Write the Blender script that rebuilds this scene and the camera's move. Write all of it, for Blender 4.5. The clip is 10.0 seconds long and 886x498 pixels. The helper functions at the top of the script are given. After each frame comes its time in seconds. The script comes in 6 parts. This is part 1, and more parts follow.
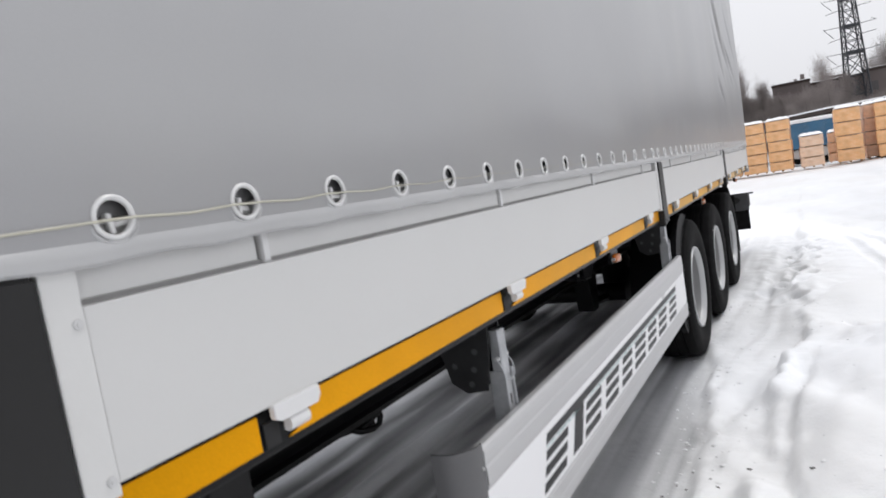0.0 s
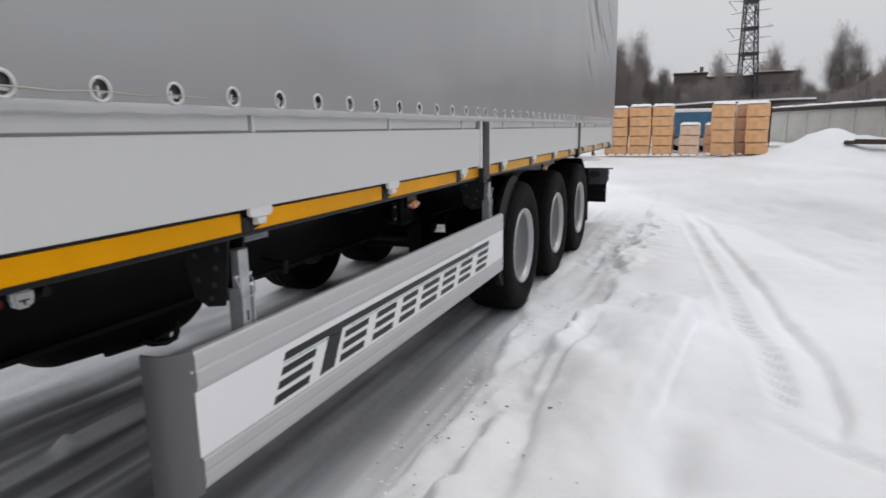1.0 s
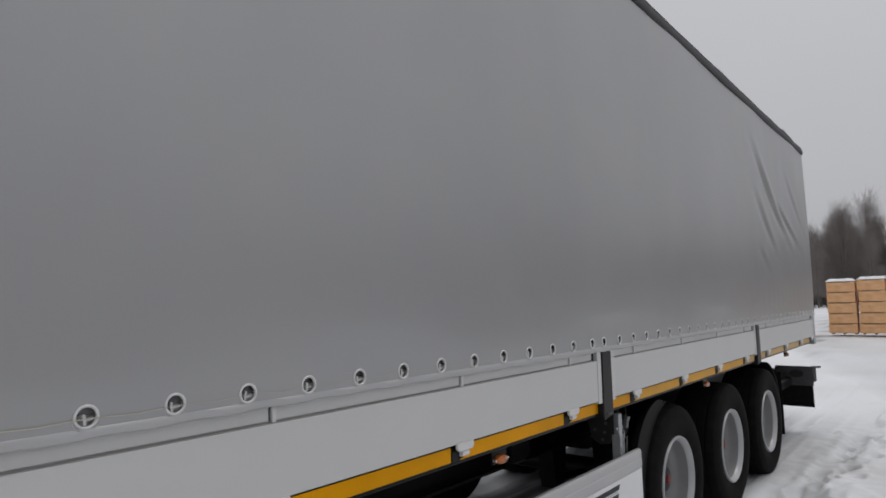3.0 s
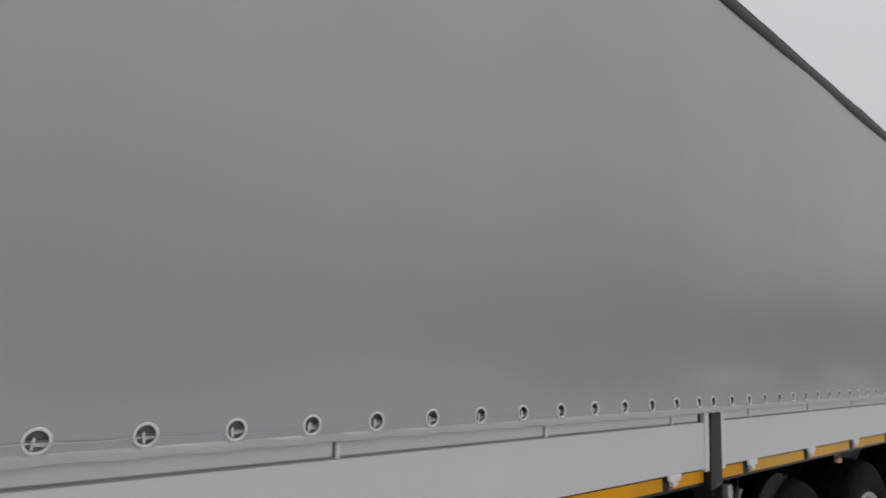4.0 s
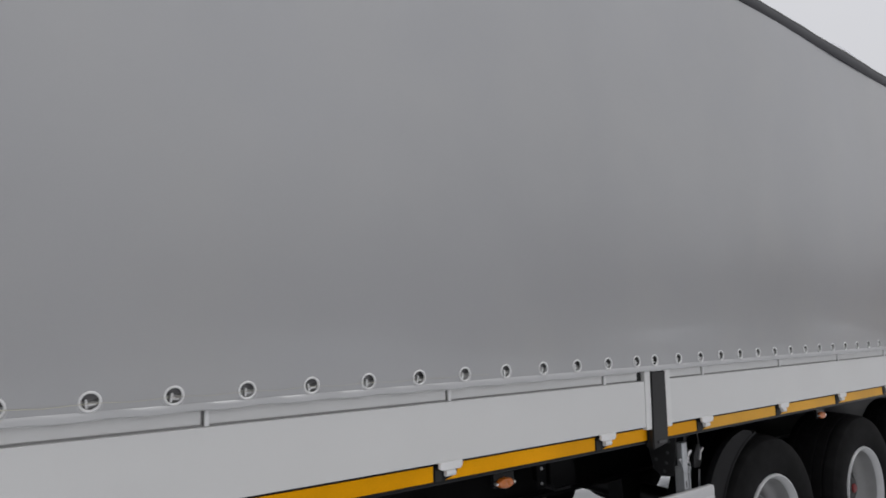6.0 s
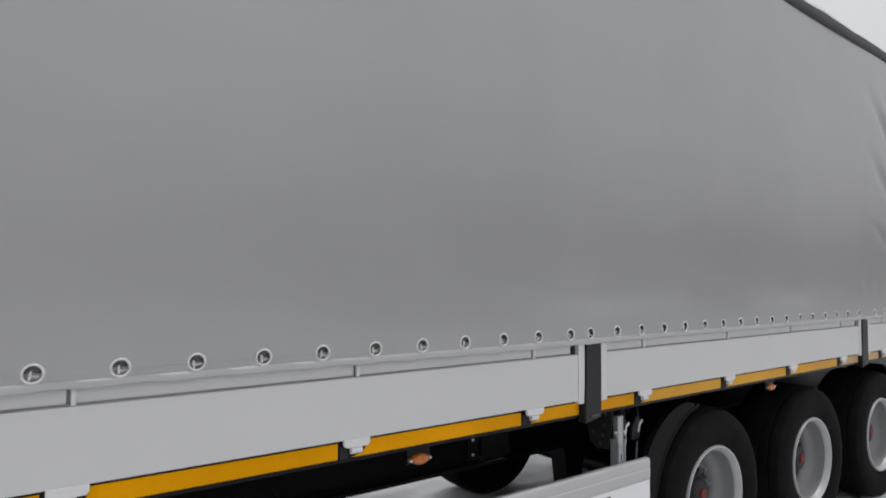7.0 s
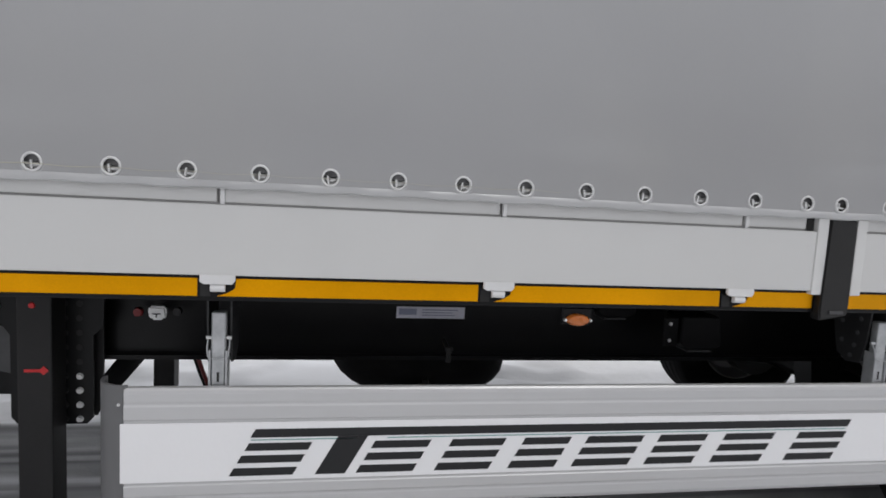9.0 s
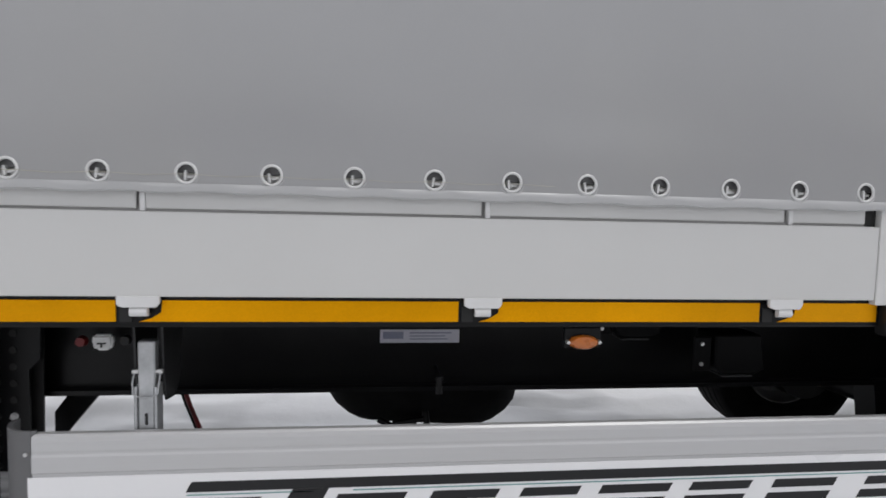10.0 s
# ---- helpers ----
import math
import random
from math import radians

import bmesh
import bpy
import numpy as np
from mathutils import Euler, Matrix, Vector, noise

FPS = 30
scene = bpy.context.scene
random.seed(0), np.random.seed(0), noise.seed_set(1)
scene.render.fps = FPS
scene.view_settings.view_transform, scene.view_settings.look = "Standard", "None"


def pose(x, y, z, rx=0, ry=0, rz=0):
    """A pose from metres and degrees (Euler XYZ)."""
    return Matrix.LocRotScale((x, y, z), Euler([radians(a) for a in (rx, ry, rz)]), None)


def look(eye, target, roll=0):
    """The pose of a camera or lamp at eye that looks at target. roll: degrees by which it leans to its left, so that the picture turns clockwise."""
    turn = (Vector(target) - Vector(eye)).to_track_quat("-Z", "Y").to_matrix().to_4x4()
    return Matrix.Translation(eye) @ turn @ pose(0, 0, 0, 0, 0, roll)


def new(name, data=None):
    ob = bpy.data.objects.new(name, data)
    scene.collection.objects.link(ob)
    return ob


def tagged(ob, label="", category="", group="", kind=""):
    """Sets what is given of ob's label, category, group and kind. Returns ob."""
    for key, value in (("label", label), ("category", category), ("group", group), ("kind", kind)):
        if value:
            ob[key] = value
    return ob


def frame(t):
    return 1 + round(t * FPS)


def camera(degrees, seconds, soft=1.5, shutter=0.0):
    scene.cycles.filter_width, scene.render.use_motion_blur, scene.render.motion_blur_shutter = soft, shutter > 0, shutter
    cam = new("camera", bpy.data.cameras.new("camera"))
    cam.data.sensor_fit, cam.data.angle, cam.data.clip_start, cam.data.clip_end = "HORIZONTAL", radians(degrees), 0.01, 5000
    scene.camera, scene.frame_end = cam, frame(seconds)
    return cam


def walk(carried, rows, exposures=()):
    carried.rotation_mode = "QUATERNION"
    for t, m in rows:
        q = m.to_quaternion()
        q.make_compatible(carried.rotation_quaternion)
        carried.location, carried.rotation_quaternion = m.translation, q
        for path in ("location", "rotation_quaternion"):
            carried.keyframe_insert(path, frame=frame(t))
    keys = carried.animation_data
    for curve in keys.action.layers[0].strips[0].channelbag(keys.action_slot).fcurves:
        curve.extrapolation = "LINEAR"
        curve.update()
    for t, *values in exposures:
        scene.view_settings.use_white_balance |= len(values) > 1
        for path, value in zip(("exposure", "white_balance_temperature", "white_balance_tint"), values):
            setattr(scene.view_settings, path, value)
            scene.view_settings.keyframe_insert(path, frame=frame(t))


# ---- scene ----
cam = camera(70.9, 10.0, soft=1.65, shutter=0.2)
PATH = [
    (0, (0.745, -3.888, 1.561), (-0.283, -2.18, 1.388), -9.3),
    (0.1, (0.807, -3.892, 1.544), (-0.212, -2.184, 1.327), -8.6),
    (0.2, (0.867, -3.899, 1.535), (-0.142, -2.198, 1.241), -6.6),
    (0.3, (0.918, -3.907, 1.54), (-0.071, -2.206, 1.176), -3.6),
    (0.4, (0.971, -3.912, 1.538), (-0.018, -2.212, 1.177), -4.3),
    (0.5, (1.011, -3.915, 1.535), (0.024, -2.212, 1.181), -4.9),
    (0.6, (1.056, -3.912, 1.529), (0.082, -2.201, 1.176), -4.7),
    (0.8, (1.144, -3.872, 1.515), (0.263, -2.115, 1.148), -4.8),
    (1, (1.219, -3.805, 1.503), (0.481, -1.985, 1.124), -0.8),
    (1.2, (1.27, -3.719, 1.513), (0.567, -1.887, 1.128), 0.7),
    (1.3, (1.284, -3.677, 1.524), (0.588, -1.841, 1.139), 0.6),
    (1.5, (1.312, -3.626, 1.543), (0.547, -1.807, 1.22), -2.7),
    (1.6, (1.328, -3.613, 1.551), (0.474, -1.824, 1.283), -4.7),
    (1.8, (1.362, -3.587, 1.574), (0.465, -1.803, 1.467), -6.8),
    (2, (1.414, -3.562, 1.616), (0.435, -1.818, 1.646), -8.1),
    (2.1, (1.448, -3.541, 1.654), (0.471, -1.797, 1.689), -8.2),
    (2.2, (1.472, -3.526, 1.699), (0.397, -1.843, 1.815), -6.1),
    (2.3, (1.499, -3.508, 1.747), (0.389, -1.856, 1.94), -5.8),
    (2.4, (1.527, -3.49, 1.786), (0.398, -1.858, 2.039), -6.6),
    (2.5, (1.553, -3.471, 1.812), (0.355, -1.887, 2.049), -4.8),
    (2.7, (1.592, -3.428, 1.827), (0.347, -1.872, 1.999), -2.2),
    (3.8, (1.597, -3.268, 1.865), (0.15, -1.913, 2.131), 1.3),
    (4, (1.562, -3.233, 1.836), (0.052, -1.955, 2.135), 2.4),
    (4.2, (1.551, -3.196, 1.819), (-0.002, -1.986, 2.172), 0.1),
    (4.5, (1.549, -3.134, 1.812), (-0.03, -1.944, 2.113), -0.7),
    (4.6, (1.562, -3.117, 1.814), (-0.015, -1.928, 2.124), -1.2),
    (4.8, (1.612, -3.086, 1.818), (0.012, -1.93, 2.141), -0.8),
    (5, (1.682, -3.057, 1.826), (0.037, -1.967, 2.148), -0.6),
    (5.2, (1.752, -3.032, 1.812), (0.093, -1.953, 2.102), 1.6),
    (5.5, (1.854, -2.975, 1.782), (0.191, -1.9, 2.058), 1.5),
    (5.7, (1.912, -2.918, 1.787), (0.293, -1.776, 2.061), -0.8),
    (6.8, (1.987, -2.512, 1.848), (0.416, -1.285, 2.015), 0.8),
    (7, (2.023, -2.478, 1.864), (0.42, -1.285, 1.958), 0.3),
    (7.2, (2.092, -2.428, 1.852), (0.456, -1.277, 1.852), 0.6),
    (7.5, (2.173, -2.365, 1.812), (0.502, -1.273, 1.692), 0.0),
    (7.6, (2.186, -2.345, 1.795), (0.513, -1.257, 1.655), -0.8),
    (7.8, (2.189, -2.314, 1.759), (0.468, -1.303, 1.629), -0.5),
    (8, (2.168, -2.269, 1.72), (0.364, -1.417, 1.592), 3.0),
    (8.3, (2.11, -2.177, 1.671), (0.224, -1.524, 1.547), 6.1),
    (8.5, (2.074, -2.104, 1.643), (0.16, -1.538, 1.515), 5.5),
    (8.6, (2.06, -2.073, 1.627), (0.14, -1.544, 1.449), 6.0),
    (8.8, (2.033, -2.003, 1.61), (0.098, -1.54, 1.411), 4.7),
    (9, (2.006, -1.922, 1.597), (0.049, -1.563, 1.391), 3.1),
    (9.2, (1.987, -1.838, 1.594), (0.012, -1.574, 1.421), 4.2),
    (9.4, (1.959, -1.771, 1.594), (-0.019, -1.542, 1.41), 3.2),
    (9.5, (1.934, -1.746, 1.593), (-0.046, -1.543, 1.401), 2.6),
    (9.8, (1.805, -1.701, 1.562), (-0.176, -1.486, 1.398), 2.6),
    (10, (1.677, -1.686, 1.533), (-0.302, -1.432, 1.392), 1.4),
]
EXPOSURES = [(0.0, 0.47), (0.5, 0.36), (1.0, 0.03), (1.5, -0.33), (2.0, -0.55), (2.5, -0.50), (4.0, -0.22), (5.0, -0.11), (7.0, 0.02), (8.0, 0.09), (10.0, 0.15)]
walk(cam, [(t, look(eye, target, roll)) for t, eye, target, roll in PATH], EXPOSURES)

# ---------- world, sun ----------
world = bpy.data.worlds.new("overcast")
scene.world = world
world.use_nodes = True
wn, wl = world.node_tree.nodes, world.node_tree.links
wn.clear()
sky = wn.new("ShaderNodeTexSky")
sky.sky_type, sky.sun_disc = "NISHITA", False
sky.sun_elevation, sky.sun_rotation = radians(68), radians(27)
sky.air_density, sky.dust_density = 1.0, 4.0
grey = wn.new("ShaderNodeHueSaturation")
grey.inputs["Saturation"].default_value = 0.12
cloud_map = wn.new("ShaderNodeTexCoord")
cloud = wn.new("ShaderNodeTexNoise")
cloud.inputs["Scale"].default_value, cloud.inputs["Detail"].default_value = 1.6, 4
cloud_ramp = wn.new("ShaderNodeMapRange")
cloud_ramp.inputs["To Min"].default_value, cloud_ramp.inputs["To Max"].default_value = 0.93, 1.06
veil = wn.new("ShaderNodeMix")
veil.data_type = "RGBA"
veil.inputs[0].default_value = 0.82
veil.inputs[7].default_value = (6.54, 6.58, 6.92, 1)
# an overcast sky is brighter overhead than at the horizon
height = wn.new("ShaderNodeSeparateXYZ")
overhead = wn.new("ShaderNodeMapRange")
overhead.inputs["To Min"].default_value, overhead.inputs["To Max"].default_value = 0.93, 1.32
dome = wn.new("ShaderNodeMath")
dome.operation = "MULTIPLY"
clouds = wn.new("ShaderNodeMix")
clouds.data_type, clouds.blend_type = "RGBA", "MULTIPLY"
clouds.inputs[0].default_value = 1.0
back = wn.new("ShaderNodeBackground")
back.inputs["Strength"].default_value = 0.1
wout = wn.new("ShaderNodeOutputWorld")
wl.new(sky.outputs[0], grey.inputs["Color"])
wl.new(grey.outputs[0], veil.inputs[6])
wl.new(cloud_map.outputs["Generated"], cloud.inputs["Vector"])
wl.new(cloud.outputs["Fac"], cloud_ramp.inputs["Value"])
wl.new(veil.outputs[2], clouds.inputs[6])
wl.new(cloud_map.outputs["Generated"], height.inputs[0])
wl.new(height.outputs["Z"], overhead.inputs["Value"])
wl.new(cloud_ramp.outputs[0], dome.inputs[0])
wl.new(overhead.outputs[0], dome.inputs[1])
wl.new(dome.outputs[0], clouds.inputs[7])
wl.new(clouds.outputs[2], back.inputs["Color"])
wl.new(back.outputs[0], wout.inputs["Surface"])

sun_data = bpy.data.lights.new("sun", "SUN")
sun_data.energy, sun_data.angle, sun_data.color = 0.7, radians(16), (1.0, 0.985, 0.965)
sun = new("sun", sun_data)
sun.matrix_world = look((6.0, 12.0, 34.0), (0, 0, 0))


# ---------- materials ----------
def material(name, col, rough=0.5, metal=0.0, var=0.1, scale=3.0, fine=60.0, bump=0.15, depth=0.002,
             coat=0.0, dust=0.0, dust_col=(0.6, 0.6, 0.6), spec=0.5, stretch=(1, 1, 1), rough_var=0.08):
    """A surface with variation at two scales, fine relief and an optional film of dust."""
    m = bpy.data.materials.new(name)
    m.use_nodes = True
    n, l = m.node_tree.nodes, m.node_tree.links
    b = n["Principled BSDF"]
    b.inputs["Metallic"].default_value = metal
    b.inputs["Coat Weight"].default_value = coat
    b.inputs["Coat Roughness"].default_value = 0.15
    b.inputs["Specular IOR Level"].default_value = spec
    co = n.new("ShaderNodeTexCoord")
    mp = n.new("ShaderNodeMapping")
    mp.inputs["Scale"].default_value = stretch
    big, small = n.new("ShaderNodeTexNoise"), n.new("ShaderNodeTexNoise")
    big.inputs["Scale"].default_value, big.inputs["Detail"].default_value = scale, 4
    small.inputs["Scale"].default_value, small.inputs["Detail"].default_value = fine, 3
    l.new(co.outputs["Object"], mp.inputs["Vector"])
    for t in (big, small):
        l.new(mp.outputs[0], t.inputs["Vector"])
    ramp = n.new("ShaderNodeMapRange")
    ramp.interpolation_type = "SMOOTHSTEP"
    ramp.inputs["From Min"].default_value, ramp.inputs["From Max"].default_value = 0.2, 0.8
    ramp.inputs["To Min"].default_value, ramp.inputs["To Max"].default_value = 1 - var, 1 + var
    l.new(big.outputs["Fac"], ramp.inputs["Value"])
    ramp2 = n.new("ShaderNodeMapRange")
    ramp2.inputs["To Min"].default_value, ramp2.inputs["To Max"].default_value = 1 - var * 0.6, 1 + var * 0.6
    l.new(small.outputs["Fac"], ramp2.inputs["Value"])
    mul = n.new("ShaderNodeMath")
    mul.operation = "MULTIPLY"
    l.new(ramp.outputs[0], mul.inputs[0])
    l.new(ramp2.outputs[0], mul.inputs[1])
    tint = n.new("ShaderNodeMix")
    tint.data_type, tint.blend_type = "RGBA", "MULTIPLY"
    tint.inputs[0].default_value = 1.0
    tint.inputs[6].default_value = (*col, 1)
    l.new(mul.outputs[0], tint.inputs[7])
    last = tint.outputs[2]
    if dust:
        film = n.new("ShaderNodeTexNoise")
        film.inputs["Scale"].default_value, film.inputs["Detail"].default_value = scale * 2.3, 6
        l.new(mp.outputs[0], film.inputs["Vector"])
        fr = n.new("ShaderNodeMapRange")
        fr.interpolation_type = "SMOOTHSTEP"
        fr.inputs["From Min"].default_value, fr.inputs["From Max"].default_value = 0.36, 0.80
        fr.inputs["To Max"].default_value = dust
        l.new(film.outputs["Fac"], fr.inputs["Value"])
        mix = n.new("ShaderNodeMix")
        mix.data_type = "RGBA"
        mix.inputs[7].default_value = (*dust_col, 1)
        l.new(fr.outputs[0], mix.inputs[0])
        l.new(last, mix.inputs[6])
        last = mix.outputs[2]
    l.new(last, b.inputs["Base Color"])
    rr = n.new("ShaderNodeMapRange")
    rr.inputs["To Min"].default_value, rr.inputs["To Max"].default_value = max(0.03, rough - rough_var), min(1, rough + rough_var)
    l.new(big.outputs["Fac"], rr.inputs["Value"])
    l.new(rr.outputs[0], b.inputs["Roughness"])
    if bump:
        bp = n.new("ShaderNodeBump")
        bp.inputs["Strength"].default_value, bp.inputs["Distance"].default_value = bump, depth
        l.new(small.outputs["Fac"], bp.inputs["Height"])
        l.new(bp.outputs[0], b.inputs["Normal"])
    return m


def snow_material(name, dirt):
    """Snow with soft clumps, a fine grain and grey trodden or driven patches, also greyed where shade is painted under
    the vehicle.
    """
    m = bpy.data.materials.new(name)
    m.use_nodes = True
    n, l = m.node_tree.nodes, m.node_tree.links
    b = n["Principled BSDF"]
    b.inputs["Roughness"].default_value = 0.75
    b.inputs["Specular IOR Level"].default_value = 0.25
    co = n.new("ShaderNodeTexCoord")
    grain, clump, patch = (n.new("ShaderNodeTexNoise") for _ in range(3))
    for t, s, d in ((grain, 90, 3), (clump, 6, 6), (patch, 0.35, 6)):
        t.inputs["Scale"].default_value, t.inputs["Detail"].default_value = s, d
        l.new(co.outputs["Object"], t.inputs["Vector"])
    colour = n.new("ShaderNodeValToRGB")
    e = colour.color_ramp.elements
    e[0].position, e[0].color = 0.38, (0.868, 0.882, 0.91, 1)
    e[1].position, e[1].color = 0.75, (0.88 - 0.42 * dirt, 0.88 - 0.43 * dirt, 0.89 - 0.48 * dirt, 1)
    l.new(patch.outputs["Fac"], colour.inputs["Fac"])
    # greying by driven ice and by the painted shade beneath the vehicle
    track = n.new("ShaderNodeAttribute")
    track.attribute_name = "packed_shaded"
    packed_shaded = n.new("ShaderNodeMix")
    packed_shaded.data_type = "RGBA"
    packed_shaded.inputs[7].default_value = (0.196, 0.198, 0.204, 1)
    l.new(track.outputs["Fac"], packed_shaded.inputs[0])
    l.new(colour.outputs[0], packed_shaded.inputs[6])
    l.new(packed_shaded.outputs[2], b.inputs["Base Color"])
    bp, bp2 = n.new("ShaderNodeBump"), n.new("ShaderNodeBump")
    bp.inputs["Strength"].default_value, bp.inputs["Distance"].default_value = 0.45, 0.004
    bp2.inputs["Strength"].default_value, bp2.inputs["Distance"].default_value = 0.4, 0.03
    l.new(clump.outputs["Fac"], bp2.inputs["Height"])
    l.new(grain.outputs["Fac"], bp.inputs["Height"])
    l.new(bp2.outputs[0], bp.inputs["Normal"])
    l.new(bp.outputs[0], b.inputs["Normal"])
    return m


SNOW = snow_material("snow", 0.30)
SNOW_CLEAN = snow_material("clean_snow", 0.05)
DIRTY_ICE = material("dirty_ice", (0.16, 0.155, 0.15), 0.7, var=0.3, scale=40)
CURTAIN = material("silver_tarpaulin", (0.405, 0.407, 0.414), 0.325, 0.67, var=0.045, scale=0.9, fine=420, bump=0.0, rough_var=0.02, dust=0.30, dust_col=(0.47, 0.465, 0.445), stretch=(1, 0.7, 0.6))
HEM = material("tarpaulin_hem", (0.45, 0.452, 0.455), 0.42, 0.3, var=0.04, scale=2, fine=300, bump=0.05, depth=0.0006)
DROPSIDE = material("grey_white_coated_aluminium", (0.58, 0.58, 0.572), 0.42, 0.0, var=0.02, scale=1.2, fine=200, bump=0.03, depth=0.0005, dust=0.1, dust_col=(0.5, 0.5, 0.49))
END_CAP = material("pale_grey_end_cap", (0.61, 0.61, 0.60), 0.45, var=0.03, scale=5)
CAP = material("white_plastic_cap", (0.66, 0.66, 0.66), 0.45, var=0.03, scale=5)
BLACK = material("black_frame_paint", (0.0035, 0.0035, 0.004), 0.34, var=0.25, scale=3, fine=80, bump=0.05, dust=0.2, dust_col=(0.010, 0.010, 0.010), spec=0.2)
STRAP = material("black_steel_post", (0.009, 0.0088, 0.009), 0.46, var=0.15, scale=4, dust=0.15, dust_col=(0.018, 0.0175, 0.017), spec=0.4)
# greyer than BLACK; on the chassis web it stands in for reflected snow
FRAME_GREY = material("greyed_frame_steel", (0.012, 0.0115, 0.012), 0.5, var=0.25, scale=2.5, dust=0.3, dust_col=(0.024, 0.023, 0.023), spec=0.3)
# near-black that paints the shade inside holes, slots and gaps
SHADOW_GAP = material("painted_gap_shade", (0.012, 0.012, 0.012), 0.7, var=0.1)
YELLOW = material("yellow_reflective_tape", (0.72, 0.305, 0.002), 0.36, 0.40, var=0.22, scale=1.5, fine=240, bump=0.1, depth=0.0006, spec=0.55)
# two paler tapes for the strips towards the rear
TAPE_MID = material("mid_pale_reflective_tape", (0.70, 0.36, 0.035), 0.45, 0.35, var=0.14, scale=1.5, fine=240, bump=0.1, depth=0.0006, spec=0.2)
TAPE_PALE = material("pale_reflective_tape", (0.60, 0.40, 0.17), 0.5, 0.15, var=0.14, scale=1.8, fine=240, bump=0.1, depth=0.0006, spec=0.3)
YELLOW.node_tree.nodes["Principled BSDF"].inputs["Specular Tint"].default_value = (1.0, 0.86, 0.06, 1)
ALU = material("brushed_aluminium_profile", (0.52, 0.52, 0.525), 0.42, 0.35, var=0.05, scale=2, fine=160, bump=0.12, depth=0.0006, stretch=(1, 0.03, 1))
STICKER = material("white_vinyl_sticker", (0.80, 0.80, 0.81), 0.3, var=0.015, scale=1.5)
ENAMEL = material("white_enamel", (0.90, 0.90, 0.90), 0.3, var=0.02, scale=20)
INK = material("black_vinyl_print", (0.011, 0.0115, 0.013), 0.42, var=0.1, spec=0.35)
TEAL = material("teal_vinyl_line", (0.10, 0.28, 0.27), 0.35, var=0.05)
PLASTIC = material("grey_moulded_plastic", (0.125, 0.125, 0.128), 0.5, var=0.08, scale=4, fine=260, bump=0.1)
GALV = material("galvanised_steel", (0.42, 0.43, 0.44), 0.42, 0.7, var=0.22, scale=14, fine=90, bump=0.08)
BRACKET = material("dark_steel_bracket", (0.022, 0.022, 0.023), 0.5, 0.3, var=0.25, scale=12)
DARK_GALV = material("grey_steel_plate", (0.075, 0.075, 0.078), 0.5, 0.4, var=0.2, scale=9)
ZINC = material("bright_zinc", (0.6, 0.6, 0.6), 0.35, 0.75, var=0.1, scale=20)
RING = material("eyelet_metal", (0.66, 0.66, 0.655), 0.38, 0.2, var=0.05, scale=30)
CORD = material("pale_plastic_cord", (0.46, 0.445, 0.37), 0.5, var=0.06, scale=20)
TYRE = material("tyre_rubber", (0.0065, 0.0063, 0.0065), 0.78, var=0.2, scale=6, fine=120, bump=0.3, depth=0.002, dust=0.35, dust_col=(0.018, 0.018, 0.0185), spec=0.08)
# brighter lip and darker barrel: the wheel's light and shade set in colour
RIM_LIP = material("bright_rim_edge", (0.46, 0.465, 0.47), 0.42, 0.35, var=0.06, scale=8)
RIM = material("shaded_dusty_wheel_paint", (0.25, 0.25, 0.25), 0.5, 0.25, var=0.06, scale=6, dust=0.2, dust_col=(0.3, 0.3, 0.3))
HUB = material("black_hub_casting", (0.0075, 0.0075, 0.008), 0.5, var=0.2, scale=12)
RED = material("red_plastic", (0.18, 0.008, 0.009), 0.45, var=0.1, scale=12)
RED_PAINT = material("red_stencil_paint", (0.55, 0.015, 0.018), 0.5, var=0.15, scale=20)
ORANGE = material("orange_lamp_lens", (0.40, 0.105, 0.010), 0.28, var=0.1, scale=30, coat=0.5)
LABEL = material("pale_printed_label", (0.66, 0.66, 0.74), 0.4, var=0.06, scale=20)
LABEL_INK = material("label_print", (0.30, 0.32, 0.44), 0.4)
EYELET_BACKING = material("grey_eyelet_backing", (0.15, 0.15, 0.152), 0.5, 0.3, var=0.3, scale=20)
SEAM = material("grey_seam", (0.30, 0.295, 0.29), 0.7, var=0.1)
GUTTER = material("dark_roof_rail", (0.020, 0.020, 0.025), 0.5, 0.2, var=0.2, scale=3)
ROOF_HEM = material("grey_roof_hem", (0.085, 0.085, 0.083), 0.6, var=0.2, scale=3)
BRICK = material("orange_shrink_wrapped_blocks", (0.74, 0.40, 0.18), 0.42, var=0.14, scale=2.2, fine=14, bump=0.2, depth=0.02, dust=0.4, dust_col=(0.86, 0.64, 0.44))
BRICK_PALE = material("pale_shrink_wrapped_blocks", (0.74, 0.50, 0.34), 0.4, var=0.14, scale=2.2, fine=14, bump=0.2, depth=0.02, dust=0.5, dust_col=(0.80, 0.68, 0.60))
PLYWOOD = material("brown_floor_plywood", (0.20, 0.11, 0.06), 0.6, var=0.2, scale=1.5, stretch=(1, 0.15, 1))
WOOD = material("weathered_pallet_wood", (0.34, 0.20, 0.11), 0.8, var=0.3, scale=6)
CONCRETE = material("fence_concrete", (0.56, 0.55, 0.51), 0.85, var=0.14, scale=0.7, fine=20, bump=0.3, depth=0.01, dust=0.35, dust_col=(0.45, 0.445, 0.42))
RUST = material("dark_brown_roof_edge", (0.045, 0.032, 0.027), 0.8, var=0.3, scale=1.5)
BLUE = material("blue_painted_steel", (0.035, 0.13, 0.24), 0.45, var=0.15, scale=1.2, dust=0.2, dust_col=(0.2, 0.25, 0.3))
